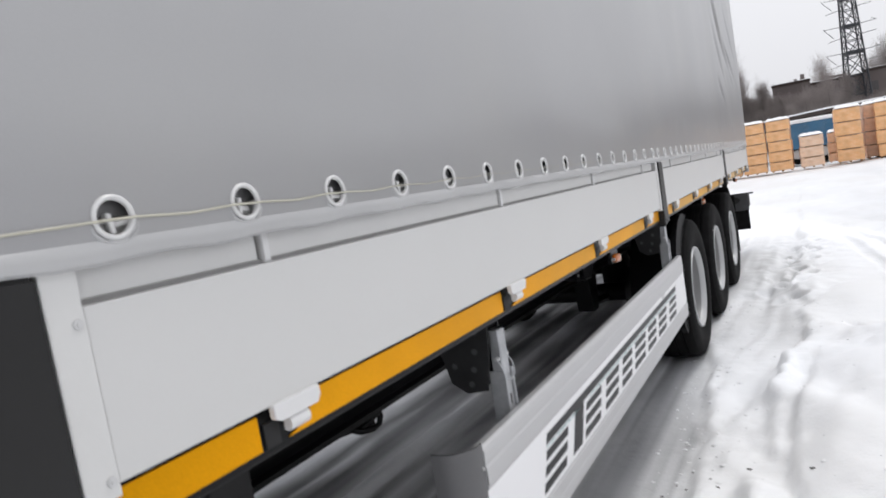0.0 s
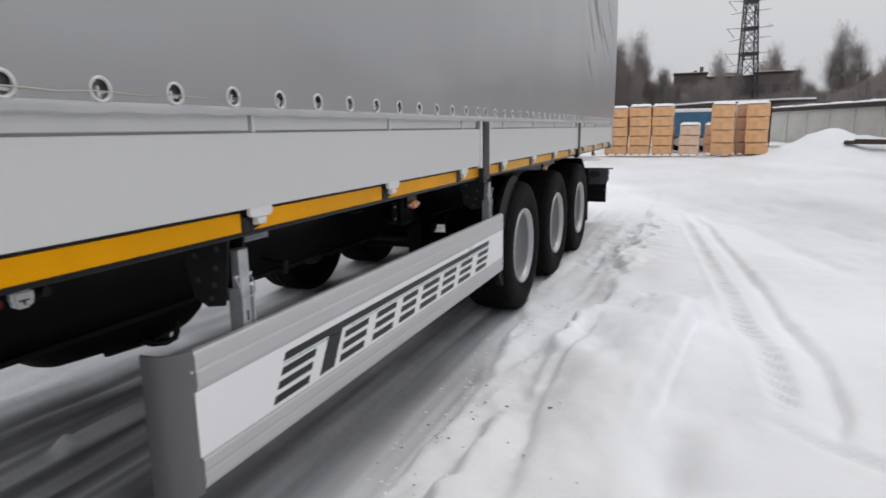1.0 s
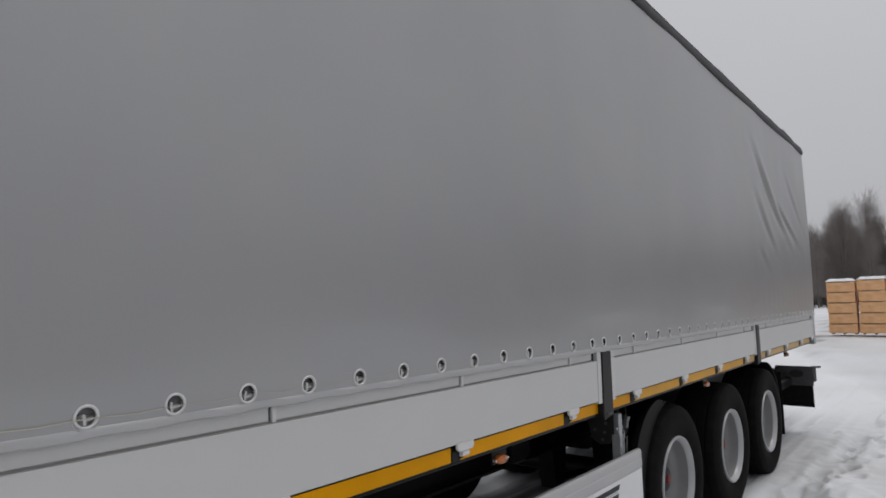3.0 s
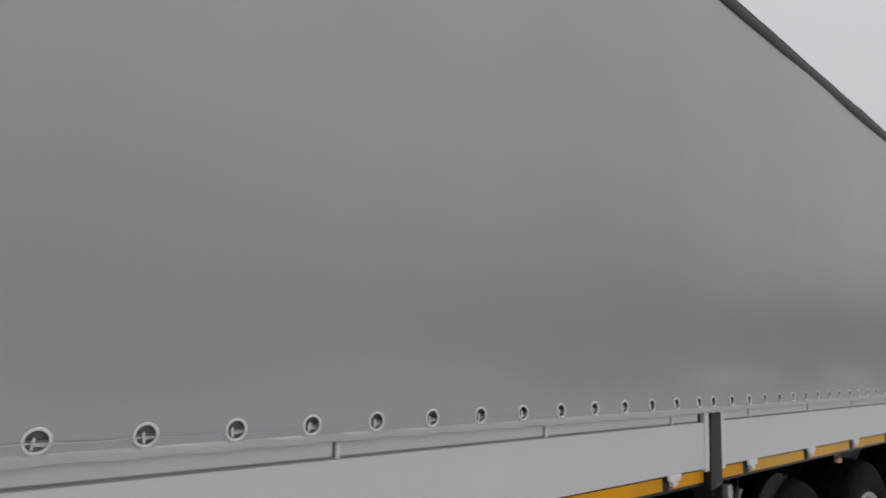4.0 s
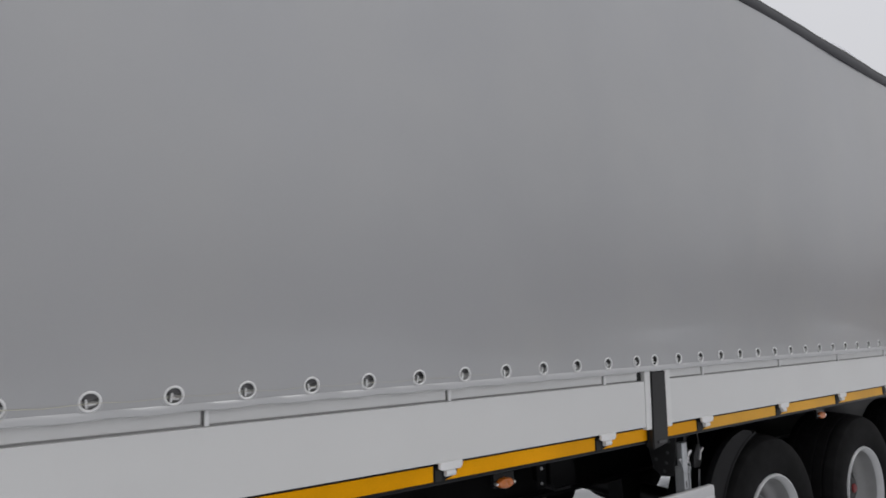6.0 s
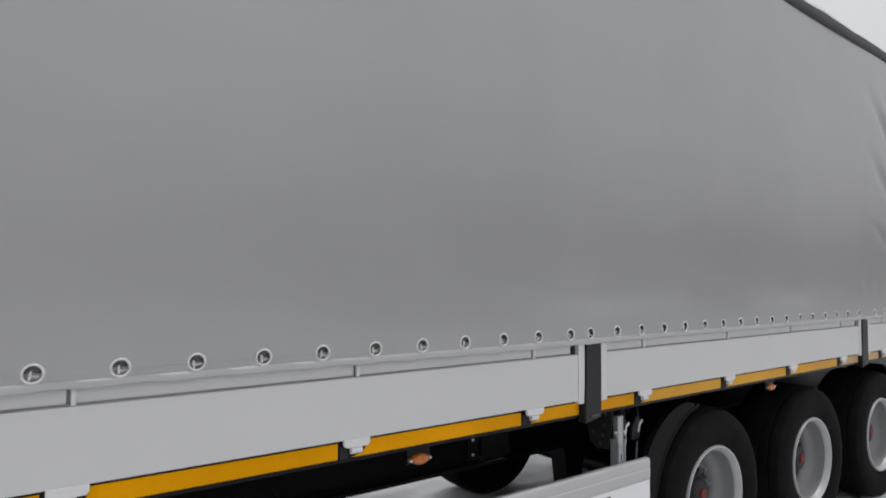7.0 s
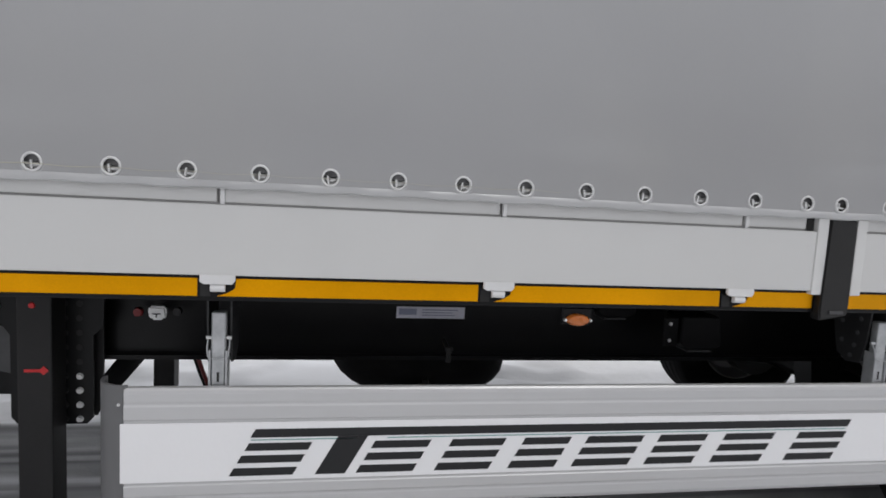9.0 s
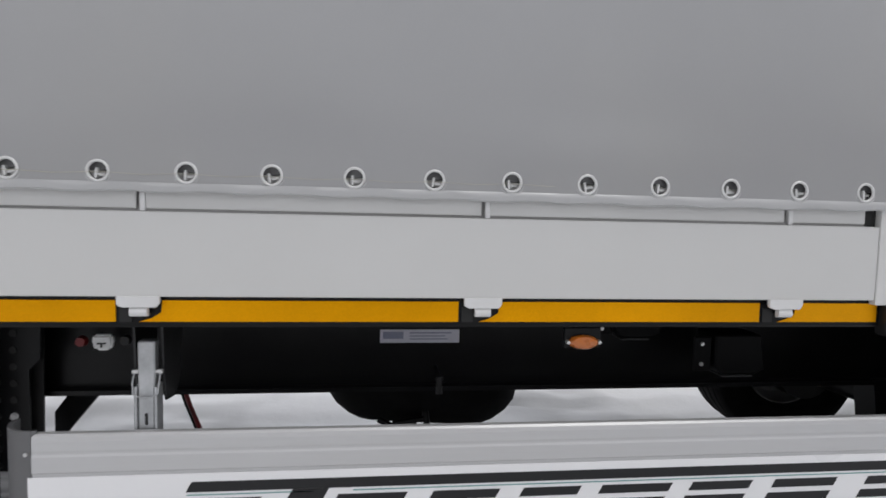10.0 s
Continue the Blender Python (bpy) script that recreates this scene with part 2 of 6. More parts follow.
FACADE = material("dark_brown_facade", (0.15, 0.125, 0.12), 0.9, var=0.2, scale=0.15)
GLASS_DARK = material("unlit_window_glass", (0.075, 0.07, 0.07), 0.3, var=0.1)
PYLON = material("pylon_steel", (0.045, 0.048, 0.055), 0.6, 0.3, var=0.2, scale=0.5)
BARK = material("bare_winter_bark", (0.16, 0.14, 0.132), 0.9, var=0.25, scale=0.8)
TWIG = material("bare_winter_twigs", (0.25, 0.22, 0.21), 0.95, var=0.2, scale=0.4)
NEEDLE = material("dark_fir_needles", (0.028, 0.040, 0.030), 0.9, var=0.3, scale=0.5)


# ---------- mesh helpers ----------
def box(bm, x0, x1, y0, y1, z0, z1):
    v = [bm.verts.new(p) for p in ((x0, y0, z0), (x1, y0, z0), (x1, y1, z0), (x0, y1, z0), (x0, y0, z1), (x1, y0, z1), (x1, y1, z1), (x0, y1, z1))]
    for f in ((3, 2, 1, 0), (4, 5, 6, 7), (0, 1, 5, 4), (1, 2, 6, 5), (2, 3, 7, 6), (3, 0, 4, 7)):
        bm.faces.new([v[i] for i in f])
    return v


def slab(x0, x1, y0, y1, z0, z1, bevel=0.0, segments=2):
    bm = bmesh.new()
    box(bm, x0, x1, y0, y1, z0, z1)
    if bevel:
        bmesh.ops.bevel(bm, geom=list(bm.edges), offset=bevel, segments=segments, affect="EDGES", profile=0.6)
    return bm


def prism(bm, outline, axis, a, b):
    """Extrude an outline (u, v) along an axis from a to b. For 'x' the outline is (y, z), for 'y' (x, z), for 'z' (x, y)."""
    def put(u, v, w):
        return {"x": (w, u, v), "y": (u, w, v), "z": (u, v, w)}[axis]
    lo = [bm.verts.new(put(u, v, a)) for u, v in outline]
    hi = [bm.verts.new(put(u, v, b)) for u, v in outline]
    k = len(outline)
    bm.faces.new(lo)
    bm.faces.new(hi)
    for i in range(k):
        bm.faces.new((lo[i], lo[(i + 1) % k], hi[(i + 1) % k], hi[i]))
    bmesh.ops.recalc_face_normals(bm, faces=bm.faces)


def rod(bm, p, q, r0, r1=None, sides=8):
    p, q = Vector(p), Vector(q)
    r1 = r0 if r1 is None else r1
    d = (q - p).normalized()
    u = d.cross(Vector((0, 0, 1)) if abs(d.z) < 0.9 else Vector((1, 0, 0))).normalized()
    w = d.cross(u)
    a = [bm.verts.new(p + r0 * (math.cos(i * math.tau / sides) * u + math.sin(i * math.tau / sides) * w)) for i in range(sides)]
    b = [bm.verts.new(q + r1 * (math.cos(i * math.tau / sides) * u + math.sin(i * math.tau / sides) * w)) for i in range(sides)]
    for i in range(sides):
        bm.faces.new((a[i], a[(i + 1) % sides], b[(i + 1) % sides], b[i]))
    bm.faces.new(a[::-1])
    bm.faces.new(b)


def lathe(bm, profile, sides=48, closed=False):
    """Turn a profile of (x, r) about the x axis."""
    rings = [[bm.verts.new((x, r * math.cos(i * math.tau / sides), r * math.sin(i * math.tau / sides))) for i in range(sides)] for x, r in profile]
    pairs = list(zip(rings, rings[1:])) + ([(rings[-1], rings[0])] if closed else [])
    for a, b in pairs:
        for i in range(sides):
            bm.faces.new((a[i], a[(i + 1) % sides], b[(i + 1) % sides], b[i]))
    return rings


def shift(bm, x, y, z):
    bmesh.ops.translate(bm, verts=bm.verts, vec=(x, y, z))
    return bm


def mesh_of(name, bm, mat, smooth=False, angle=35):
    bmesh.ops.recalc_face_normals(bm, faces=bm.faces)
    me = bpy.data.meshes.new(name)
    bm.to_mesh(me)
    bm.free()
    me.materials.append(mat)
    if smooth:
        me.shade_smooth()
        me.set_sharp_from_angle(angle=radians(angle))
    return me


def link(name, me, parent=None, label="", at=None):
    ob = new(name, me)
    if at is not None:
        ob.matrix_basis = at if isinstance(at, Matrix) else Matrix.Translation(at)
    if parent is not None:
        ob.parent = parent
    if label:
        tagged(ob, label)
    return ob


def part(name, bm, mat, parent=None, label="", smooth=False, at=None):
    return link(name, mesh_of(name, bm, mat, smooth), parent, label, at)


def tube(name, points, radius, mat, parent=None, label="", order=3):
    cu = bpy.data.curves.new(name, "CURVE")
    cu.dimensions, cu.bevel_depth, cu.bevel_resolution, cu.resolution_u = "3D", radius, 2, 6
    sp = cu.splines.new("POLY")
    sp.points.add(len(points) - 1)
    for s, p in zip(sp.points, points):
        s.co = (*p, 1)
    cu.materials.append(mat)
    ob = new(name, cu)
    if parent is not None:
        ob.parent = parent
    if label:
        tagged(ob, label)
    return ob


# ---------- ground ----------
def smooth_step(a, b, v):
    t = np.clip((v - a) / (b - a), 0, 1)
    return t * t * (3 - 2 * t)


import functools


@functools.lru_cache(None)
def lattice(seed):
    return np.random.default_rng(seed).uniform(-1, 1, (257, 257))


def value_noise(x, y, seed):
    """Smooth noise on a lattice, in -1..1."""
    table = lattice(seed)
    xi, yi = np.floor(x).astype(int), np.floor(y).astype(int)
    fx, fy = x - xi, y - yi
    fx, fy = fx * fx * (3 - 2 * fx), fy * fy * (3 - 2 * fy)
    a, b = table[xi % 256, yi % 256], table[(xi + 1) % 256, yi % 256]
    c, d = table[xi % 256, (yi + 1) % 256], table[(xi + 1) % 256, (yi + 1) % 256]
    return (a * (1 - fx) + b * fx) * (1 - fy) + (c * (1 - fx) + d * fx) * fy


def axis_steps(fine_a, fine_b, step, far_a, far_b, grow=1.09):
    mid = list(np.arange(fine_a, fine_b, step))
    up, s = [], step
    v = mid[-1]
    while v < far_b:
        s *= grow
        v += s
        up.append(v)
    down, s, v = [], step, mid[0]
    while v > far_a:
        s *= grow
        v -= s
        down.append(v)
    return np.array(down[::-1] + mid + up)


def lane_edge(x, y):
    """Right-hand limit of the grey driven lane."""
    return np.interp(y, [-3, -1.6, -1, -0.3, 0.5, 1, 2, 5], [0.02, 0.09, 0.11, 0.10, 0.01, -0.06, -0.17, -0.2]) + 0.035 * value_noise(x * 2.3, y * 2.3, 2) + 0.03 * value_noise(x * 7, y * 7, 30)


def bank_edge(x, y):
    """Where the high bank of pushed snow begins."""
    return np.interp(y, [-3, -1.3, -0.4, 0.5, 1.06, 2.35, 3.44, 5, 8], [0.30, 0.36, 0.42, 0.50, 0.60, 0.52, 0.50, 0.54, 0.5]) + 0.07 * value_noise(x * 1.6, y * 1.6, 1) + 0.04 * value_noise(x * 6, y * 6, 29) + 0.02 * value_noise(x * 14, y * 14, 42)


def ground_height(x, y):
    """The yard: a flat driven lane under the vehicle, trodden clods, a bank of pushed snow, wheel tracks beyond."""
    lane_x, edge = lane_edge(x, y), bank_edge(x, y)
    near = np.exp(-((y - 1) / 14) ** 2)
    low = smooth_step(lane_x - 0.01, lane_x + 0.07, x)
    bank = smooth_step(edge - 0.01, edge + 0.075, x)
    h = near * (0.068 * low * (0.35 + 0.65 * smooth_step(1.6, 0.4, y)) + (0.105 - 0.050 * smooth_step(2.5, 5, y)) * bank) + 0.10 * smooth_step(0, 6, x) * (1 - near) * smooth_step(4, 14, y)
    h += 0.22 * smooth_step(9, 22, y)
    # clods between the lane and the bank
    rough = 0.85 * low * (1 - smooth_step(edge + 0.05, edge + 0.4, x)) * near * (0.25 + 0.75 * smooth_step(1.4, 0.2, y))
    clod = np.clip(value_noise(x * 7, y * 5, 4), 0, 1)
    h += rough * (0.045 * np.clip(value_noise(x * 4.5, y * 3.2, 43), -0.4, 1) + 0.026 * clod + 0.012 * value_noise(x * 11, y * 8, 5) + 0.008 * value_noise(x * 24, y * 20, 6))
    # a crevice along the bank
    cx = np.interp(y, [-1.6, -1.24, -0.9, -0.57, -0.16, 0.4], [0.62, 0.58, 0.54, 0.55, 0.59, 0.66]) + 0.012 * value_noise(x * 9, y * 9, 34)
    side = x - cx
    h -= 0.055 * np.where(side < 0, np.exp(-(side / 0.12) ** 2), np.exp(-(side / 0.022) ** 2)) * smooth_step(-2.0, -1.3, y) * smooth_step(0.7, -0.1, y)
    # slanting ridges left by the wheels between lane and bank
    slant = x - 0.16 * y
    h += low * (1 - bank) * near * smooth_step(-2.2, -1.0, y) * smooth_step(3.5, 1.0, y) * (0.022 * value_noise(slant * 7.5, y * 0.55, 51) + 0.010 * np.abs(value_noise(slant * 17, y * 1.1, 52)))
    # a long crest with a steep far side
    crest = np.interp(y, [-4, -0.82, -0.02, 0.76, 1.3, 2.2], [0.80, 1.02, 1.14, 1.225, 1.31, 1.45]) + 0.03 * value_noise(x * 1.3, y * 1.3, 32) + 0.012 * value_noise(x * 6, y * 6, 35)
    side = x - crest
    h += 0.115 * np.where(side < 0, np.exp(-(side / 0.50) ** 2), np.exp(-(np.abs(side) / 0.10) ** 1.5)) * smooth_step(1.9, 0.5, y) * smooth_step(-1.6, -0.8, y)
    h -= (0.075 + 0.03 * value_noise(x * 3, y * 2, 73)) * np.exp(-((side - 0.085) / 0.035) ** 2) * smooth_step(1.0, 0.6, y) * smooth_step(-1.1, -0.7, y)
    # a hollow at the foot of the crest
    h -= 0.055 * np.exp(-((x - 1.16 - 0.06 * value_noise(x * 3, y * 3, 53)) / 0.10) ** 2 - ((y + 1.45) / 0.42) ** 4)
    h -= 0.03 * np.exp(-((x - 1.40) / 0.16) ** 2 - ((y + 0.75) / 0.25) ** 2)
    # a short gouge
    gx, gy = (x - 0.96) * 0.963 + (y - 1.40) * 0.27, (y - 1.40) * 0.963 - (x - 0.96) * 0.27
    h -= 0.055 * np.exp(-(gx / 0.035) ** 2 - (gy / 0.24) ** 4)
    lumpy = smooth_step(1.75, 1.1, x) * smooth_step(2.2, 0.8, y)
    h += near * bank * (0.042 * value_noise(x * 1.9, y * 1.2, 7) + 0.008 * value_noise(x * 6, y * 6, 8) + lumpy * (0.045 * value_noise(x * 3.1 + 0.5 * y, y * 1.5, 63) + 0.022 * value_noise(x * 6.5, y * 4.2, 64)))
    h += near * bank * lumpy * (0.009 * np.abs(value_noise(x * 10, y * 7, 74)) + 0.005 * value_noise(x * 19, y * 15, 75))
    # lengthwise ridges beside the wheels
    run = near * smooth_step(0.2, 1.2, y) * smooth_step(10, 5, y) * smooth_step(-0.25, -0.05, x) * (1 - bank)
    h += run * (0.035 * value_noise(x * 6.5 - y * 0.25, y * 0.35, 40) + 0.012 * value_noise(x * 15, y * 1.1, 41))
    # footprints behind the wheels
    prints = smooth_step(2.2, 3.0, y) * smooth_step(8.5, 6.0, y) * np.exp(-((x - 0.5) / 0.5) ** 4)
    h += prints * (0.018 * value_noise(x * 10, y * 9, 36) + 0.012 * value_noise(x * 4, y * 4, 9))
    for k in range(20):
        px, py = 0.22 + 0.36 * (0.5 + 0.5 * math.sin(k * 2.4)) + 0.04 * k * 0.25, 2.7 + 0.19 * k + 0.12 * math.sin(k * 4.1)
        turn = 0.5 * math.sin(k * 1.7)
        u = ((x - px) * math.cos(turn) + (y - py) * math.sin(turn)) / 0.065
        v = ((y - py) * math.cos(turn) - (x - px) * math.sin(turn)) / 0.15
        r = (u * u + v * v)
        h += -0.062 * np.exp(-r ** 2) + 0.016 * np.exp(-((np.sqrt(r) - 1.35) / 0.28) ** 2)
    # a tread print and a smooth rut
    zx = np.interp(y, [-0.6, 0.1, 0.8, 1.6, 3.2, 5.5, 8.0], [1.69, 1.66, 1.59, 1.53, 1.41, 1.19, 0.9])
    zone = np.exp(-((x - zx) / 0.062) ** 4) * smooth_step(9, 4.5, y) * smooth_step(-0.75, -0.55, y)
    lug = 0.5 + 0.5 * np.sin((y + 1.1 * (x - zx)) * math.tau / 0.15)
    h -= zone * (0.004 + 0.060 * lug ** 2 * (0.7 + 0.5 * value_noise(x * 5, y * 6, 54)))
    h += 0.008 * np.exp(-((np.abs(x - zx) - 0.095) / 0.03) ** 2) * smooth_step(9, 4.5, y) * smooth_step(-0.75, -0.55, y)
    gx = np.interp(y, [-0.9, -0.6, 0.0, 0.7, 1.9, 3.7, 5.5, 9.0], [1.86, 1.93, 1.925, 1.88, 1.80, 1.65, 1.46, 1.0]) + 0.008 * value_noise(x * 6, y * 6, 55)
    run = smooth_step(9, 5, y) * smooth_step(-0.95, -0.7, y)
    side = x - gx
    h -= run * 0.050 * np.where(side < 0, np.exp(-(side / 0.065) ** 2), np.exp(-(side / 0.024) ** 2)) * (0.85 + 0.25 * value_noise(y * 1.2, y * 0 + 3, 10))
    h += run * 0.008 * np.exp(-((side - 0.08) / 0.04) ** 2)
    # the scalloped end of the rut and a second set of tracks beside it
    h -= 0.045 * np.exp(-((x - 1.84 + 0.55 * (y + 0.97)) / 0.16) ** 4 - ((y + 0.97 + 0.45 * (x - 1.84)) / 0.05) ** 2)
    far_rut = np.interp(y, [1.6, 3.2, 5.1, 7.4, 12, 24], [2.70, 2.60, 2.18, 1.29, -0.4, -4.5])
    for off, deep in ((0.0, 0.045), (0.55, 0.03), (1.3, 0.04), (2.0, 0.025)):
        h -= deep * np.exp(-((x - far_rut - off) / 0.11) ** 2) * smooth_step(0.8, 2.2, y) * smooth_step(26, 14, y) * (0.7 + 0.5 * value_noise(x * 1.5, y * 1.5, 56))
    h += 0.03 * value_noise(x * 4, y * 3, 57) * smooth_step(far_rut - 0.2, far_rut + 0.6, x) * smooth_step(0.6, 2.2, y) * smooth_step(30, 10, y)
    # lane ruts under the vehicle
    lane = (1 - low) * near
    h += lane * (0.014 * value_noise(x * 5.5 - 0.4 * y, y * 0.35, 62) + 0.010 * value_noise(x * 10, y * 0.5, 11) + 0.004 * value_noise(x * 26, y * 1.6, 12) + 0.012 * np.exp(-((x + 0.41 - 0.015 * np.sin(y)) / 0.03) ** 2))
    h += (0.045 * value_noise(x * 2.2, y * 1.1, 37) + 0.02 * value_noise(x * 5, y * 4, 38)) * smooth_step(-1.5, -2.6, x) * smooth_step(-9, -5, x) * near
    # a pressed-up ridge between the wheel lanes, with a broken lump at its end
    mid = (x + 1.525 - 0.02 * np.sin(y * 1.7)) / 0.06
    h += (0.032 + 0.018 * value_noise(x * 5, y * 4, 72)) * np.exp(-mid ** 4) * smooth_step(-2.0, -1.92, y) * near
    h += 0.045 * np.exp(-(((x + 1.51) / 0.045) ** 2 + ((y + 1.93) / 0.05) ** 2) ** 2)
    # wide wheel ruts sweeping across the yard
    for k, (x0, bend) in enumerate(((3.1, 0.010), (4.6, 0.014), (6.4, 0.012))):
        c = x0 - bend * np.clip(y - 2, 0, 40) ** 2 * 0.35
        h -= 0.03 * np.exp(-((x - c) / 0.25) ** 2) * smooth_step(-6, 2, y) * smooth_step(60, 25, y)
    h += 0.03 * value_noise(x * 0.5, y * 0.5, 13) * smooth_step(2.2, 5, x)
    # a bulldozed heap by the fence
    for hx, hy, wx, wy, top, seed in ((5.15, 23.0, 1.12, 1.5, 0.86, 14), (6.5, 23.2, 1.25, 1.5, 0.62, 15), (8.7, 23.4, 1.7, 1.7, 0.58, 16)):
        u, v = (x - hx) / wx, (y - hy) / wy
        h += top * np.exp(-(np.abs(u) ** 2.4 + v * v)) * (1 + 0.16 * value_noise(x * 1.3, y * 1.3, seed) + 0.08 * value_noise(x * 4, y * 4, seed + 40))
    far = np.hypot(x, y - 10)
    h += 0.25 * value_noise(x * 0.05, y * 0.05, 17) * smooth_step(40, 90, far)
    return h


def packed_and_shade(x, y):
    """How far the snow is driven to grey ice, plus painted shade under the vehicle."""
    lane_x, edge = lane_edge(x, y), bank_edge(x, y)
    lane = (1 - smooth_step(lane_x - 0.06, lane_x + 0.03, x)) * smooth_step(-2.16, -1.97, x + 0.05 * value_noise(x * 3, y * 2.2, 71)) * smooth_step(8.5, 5.5, y)
    streak = 0.74 + 0.20 * value_noise(x * 5.5 - 0.4 * y, y * 0.35, 60) + 0.20 * value_noise(x * 9, y * 0.5, 21) + 0.26 * value_noise(x * 22, y * 1.1, 22) + 0.09 * value_noise(x * 5, y * 4, 25) - 0.9 * np.clip(value_noise(x * 15, y * 0.8, 59) - 0.3, 0, 1)
    streak -= 0.30 * np.exp(-((x + 0.41 - 0.015 * np.sin(y)) / 0.04) ** 2) + 0.42 * np.exp(-((x + 1.525 - 0.02 * np.sin(y * 1.7)) / 0.055) ** 4) * smooth_step(-2.05, -1.92, y) + 0.14 * np.exp(-((x + 1.62) / 0.07) ** 2)
    apron = smooth_step(lane_x, lane_x + 0.05, x) * (1 - smooth_step(edge - 0.03, edge + 0.06, x)) * smooth_step(0.4, 1.6, y) * smooth_step(9, 5, y)
    apron *= 0.22 + 0.16 * value_noise(x * 13, y * 0.8, 26)
    # below y = 2.2 the grey is unseen ground, added to dim the curtain's reflection
    verge = np.interp(y, [-30, -6, 2.2, 3.25, 4.95, 7.6, 11.8, 24, 60], [4.2, 3.8, 2.81, 2.37, 1.95, 1.09, -0.43, -5, -18])
    far = smooth_step(verge - 0.15, verge + 0.7, x) * smooth_step(60, 16, y) * (0.17 + 0.17 * np.clip(value_noise(x * 0.5 + y * 0.15, y * 0.22, 23), 0, 1) + 0.05 * np.clip(value_noise((x + 0.36 * y) * 3.0, y * 0.25, 24), 0, 1) + 0.10 * np.clip(value_noise(x * 2.5, y * 1.6, 58) - 0.45, 0, 1))
    beyond = 0.75 * smooth_step(-1.5, -2.4, x) * smooth_step(-8, -4, x) * np.clip(value_noise(x * 1.6, y * 1.1, 27) + 0.4 * value_noise(x * 5, y * 3.5, 61) - 0.1, 0, 1)
    # the rise from x = -0.4 to -0.8 paints the dimness under the vehicle
    return np.clip(lane * streak * (0.78 + 0.26 * smooth_step(-0.4, -0.8, x)) + apron + far + beyond, 0, 1)


def build_ground():
    xs = axis_steps(-2.3, 2.6, 0.026, -420, 420, 1.07)
    ys = axis_steps(-2.4, 6.5, 0.030, -420, 420, 1.07)
    gx, gy = np.meshgrid(xs, ys)
    gz = ground_height(gx, gy)
    nx, ny = len(xs), len(ys)
    me = bpy.data.meshes.new("ground")
    me.vertices.add(nx * ny)
    me.vertices.foreach_set("co", np.stack([gx, gy, gz], -1).astype(np.float32).ravel())
    i = np.arange((nx - 1) * (ny - 1))
    a = (i // (nx - 1)) * nx + i % (nx - 1)
    quads = np.stack([a, a + 1, a + nx + 1, a + nx], -1).astype(np.int32)
    me.loops.add(quads.size)
    me.loops.foreach_set("vertex_index", quads.ravel())
    me.polygons.add(len(quads))
    me.polygons.foreach_set("loop_start", (np.arange(len(quads)) * 4).astype(np.int32))
    me.update(calc_edges=True)
    attr = me.attributes.new("packed_shaded", "FLOAT", "POINT")
    attr.data.foreach_set("value", packed_and_shade(gx, gy).astype(np.float32).ravel())
    me.shade_smooth()
    me.materials.append(SNOW)
    return tagged(new("ground", me), "snow-covered yard with packed wheel lanes and pushed-up banks", "snow ground", kind="structure")


build_ground()


def crumbs(name, count, spread, size, mat, label, seed):
    """Loose crumbs lying along the edge of the driven lane."""
    rng = random.Random(seed)
    verts, faces = [], []
    for i in range(count):
        y = rng.uniform(*spread)
        along = float(lane_edge(np.array(0.0), np.array(y)))
        x = along + (abs(rng.gauss(0.0, 0.14)) if i % 2 else -abs(rng.gauss(0.0, 0.10))) if i % 5 else rng.uniform(0.2, 0.9)
        r = size * rng.uniform(0.4, 1.0) ** 1.5
        z = float(ground_height(np.array(x), np.array(y))) + r * 0.1
        k = len(verts)
        a0, long = rng.uniform(0, 6.28), rng.uniform(0.6, 1.5)
        for zz, rr, n in ((-0.5, 0.8, 6), (0.2, 1.0, 6)):
            for q in range(n):
                a = a0 + q * math.tau / n + zz
                w = r * rr * rng.uniform(0.6, 1.3)
                verts.append((x + w * math.cos(a) * long, y + w * math.sin(a), z + zz * r * 0.8))
        verts.append((x, y, z + r * 0.55))
        for q in range(6):
            n = (q + 1) % 6
            faces.append((k + q, k + n, k + 6 + n, k + 6 + q))
            faces.append((k + 6 + q, k + 6 + n, k + 12))
    me = bpy.data.meshes.new(name)
    me.from_pydata(verts, [], faces)
    me.materials.append(mat)
    return tagged(new(name, me), label, "snow crumbs", kind="stuff")


crumbs("snow_crumbs", 300, (-2.2, 2.8), 0.014, SNOW, "loose crumbs of snow along the driven lane", 31)
crumbs("dirty_crumbs", 26, (-1.9, -0.7), 0.013, DIRTY_ICE, "dark grey crumbs of dirty ice beside the lane", 37)

# ---------- trailer ----------
FRONT, REAR, WIDTH = -7.25, 6.29, 2.5
EY = 1.599
HINGES = [-6.75, -5.85, -4.95, -4.05, -3.18, -2.265, -1.357, -0.447, 0.372, 1.225, 2.06, 2.89, 3.72, 4.55, 5.38, 6.05]
POSTS = [-3.585, -0.044, 3.305]
trailer = new("curtain_side_trailer")
tagged(trailer, "long semi-trailer with silver-grey tarpaulin curtain, pale dropsides and yellow tape", "semi-trailer")


def roof_z(y):
    return 3.765 + 0.0215 * (REAR - y)


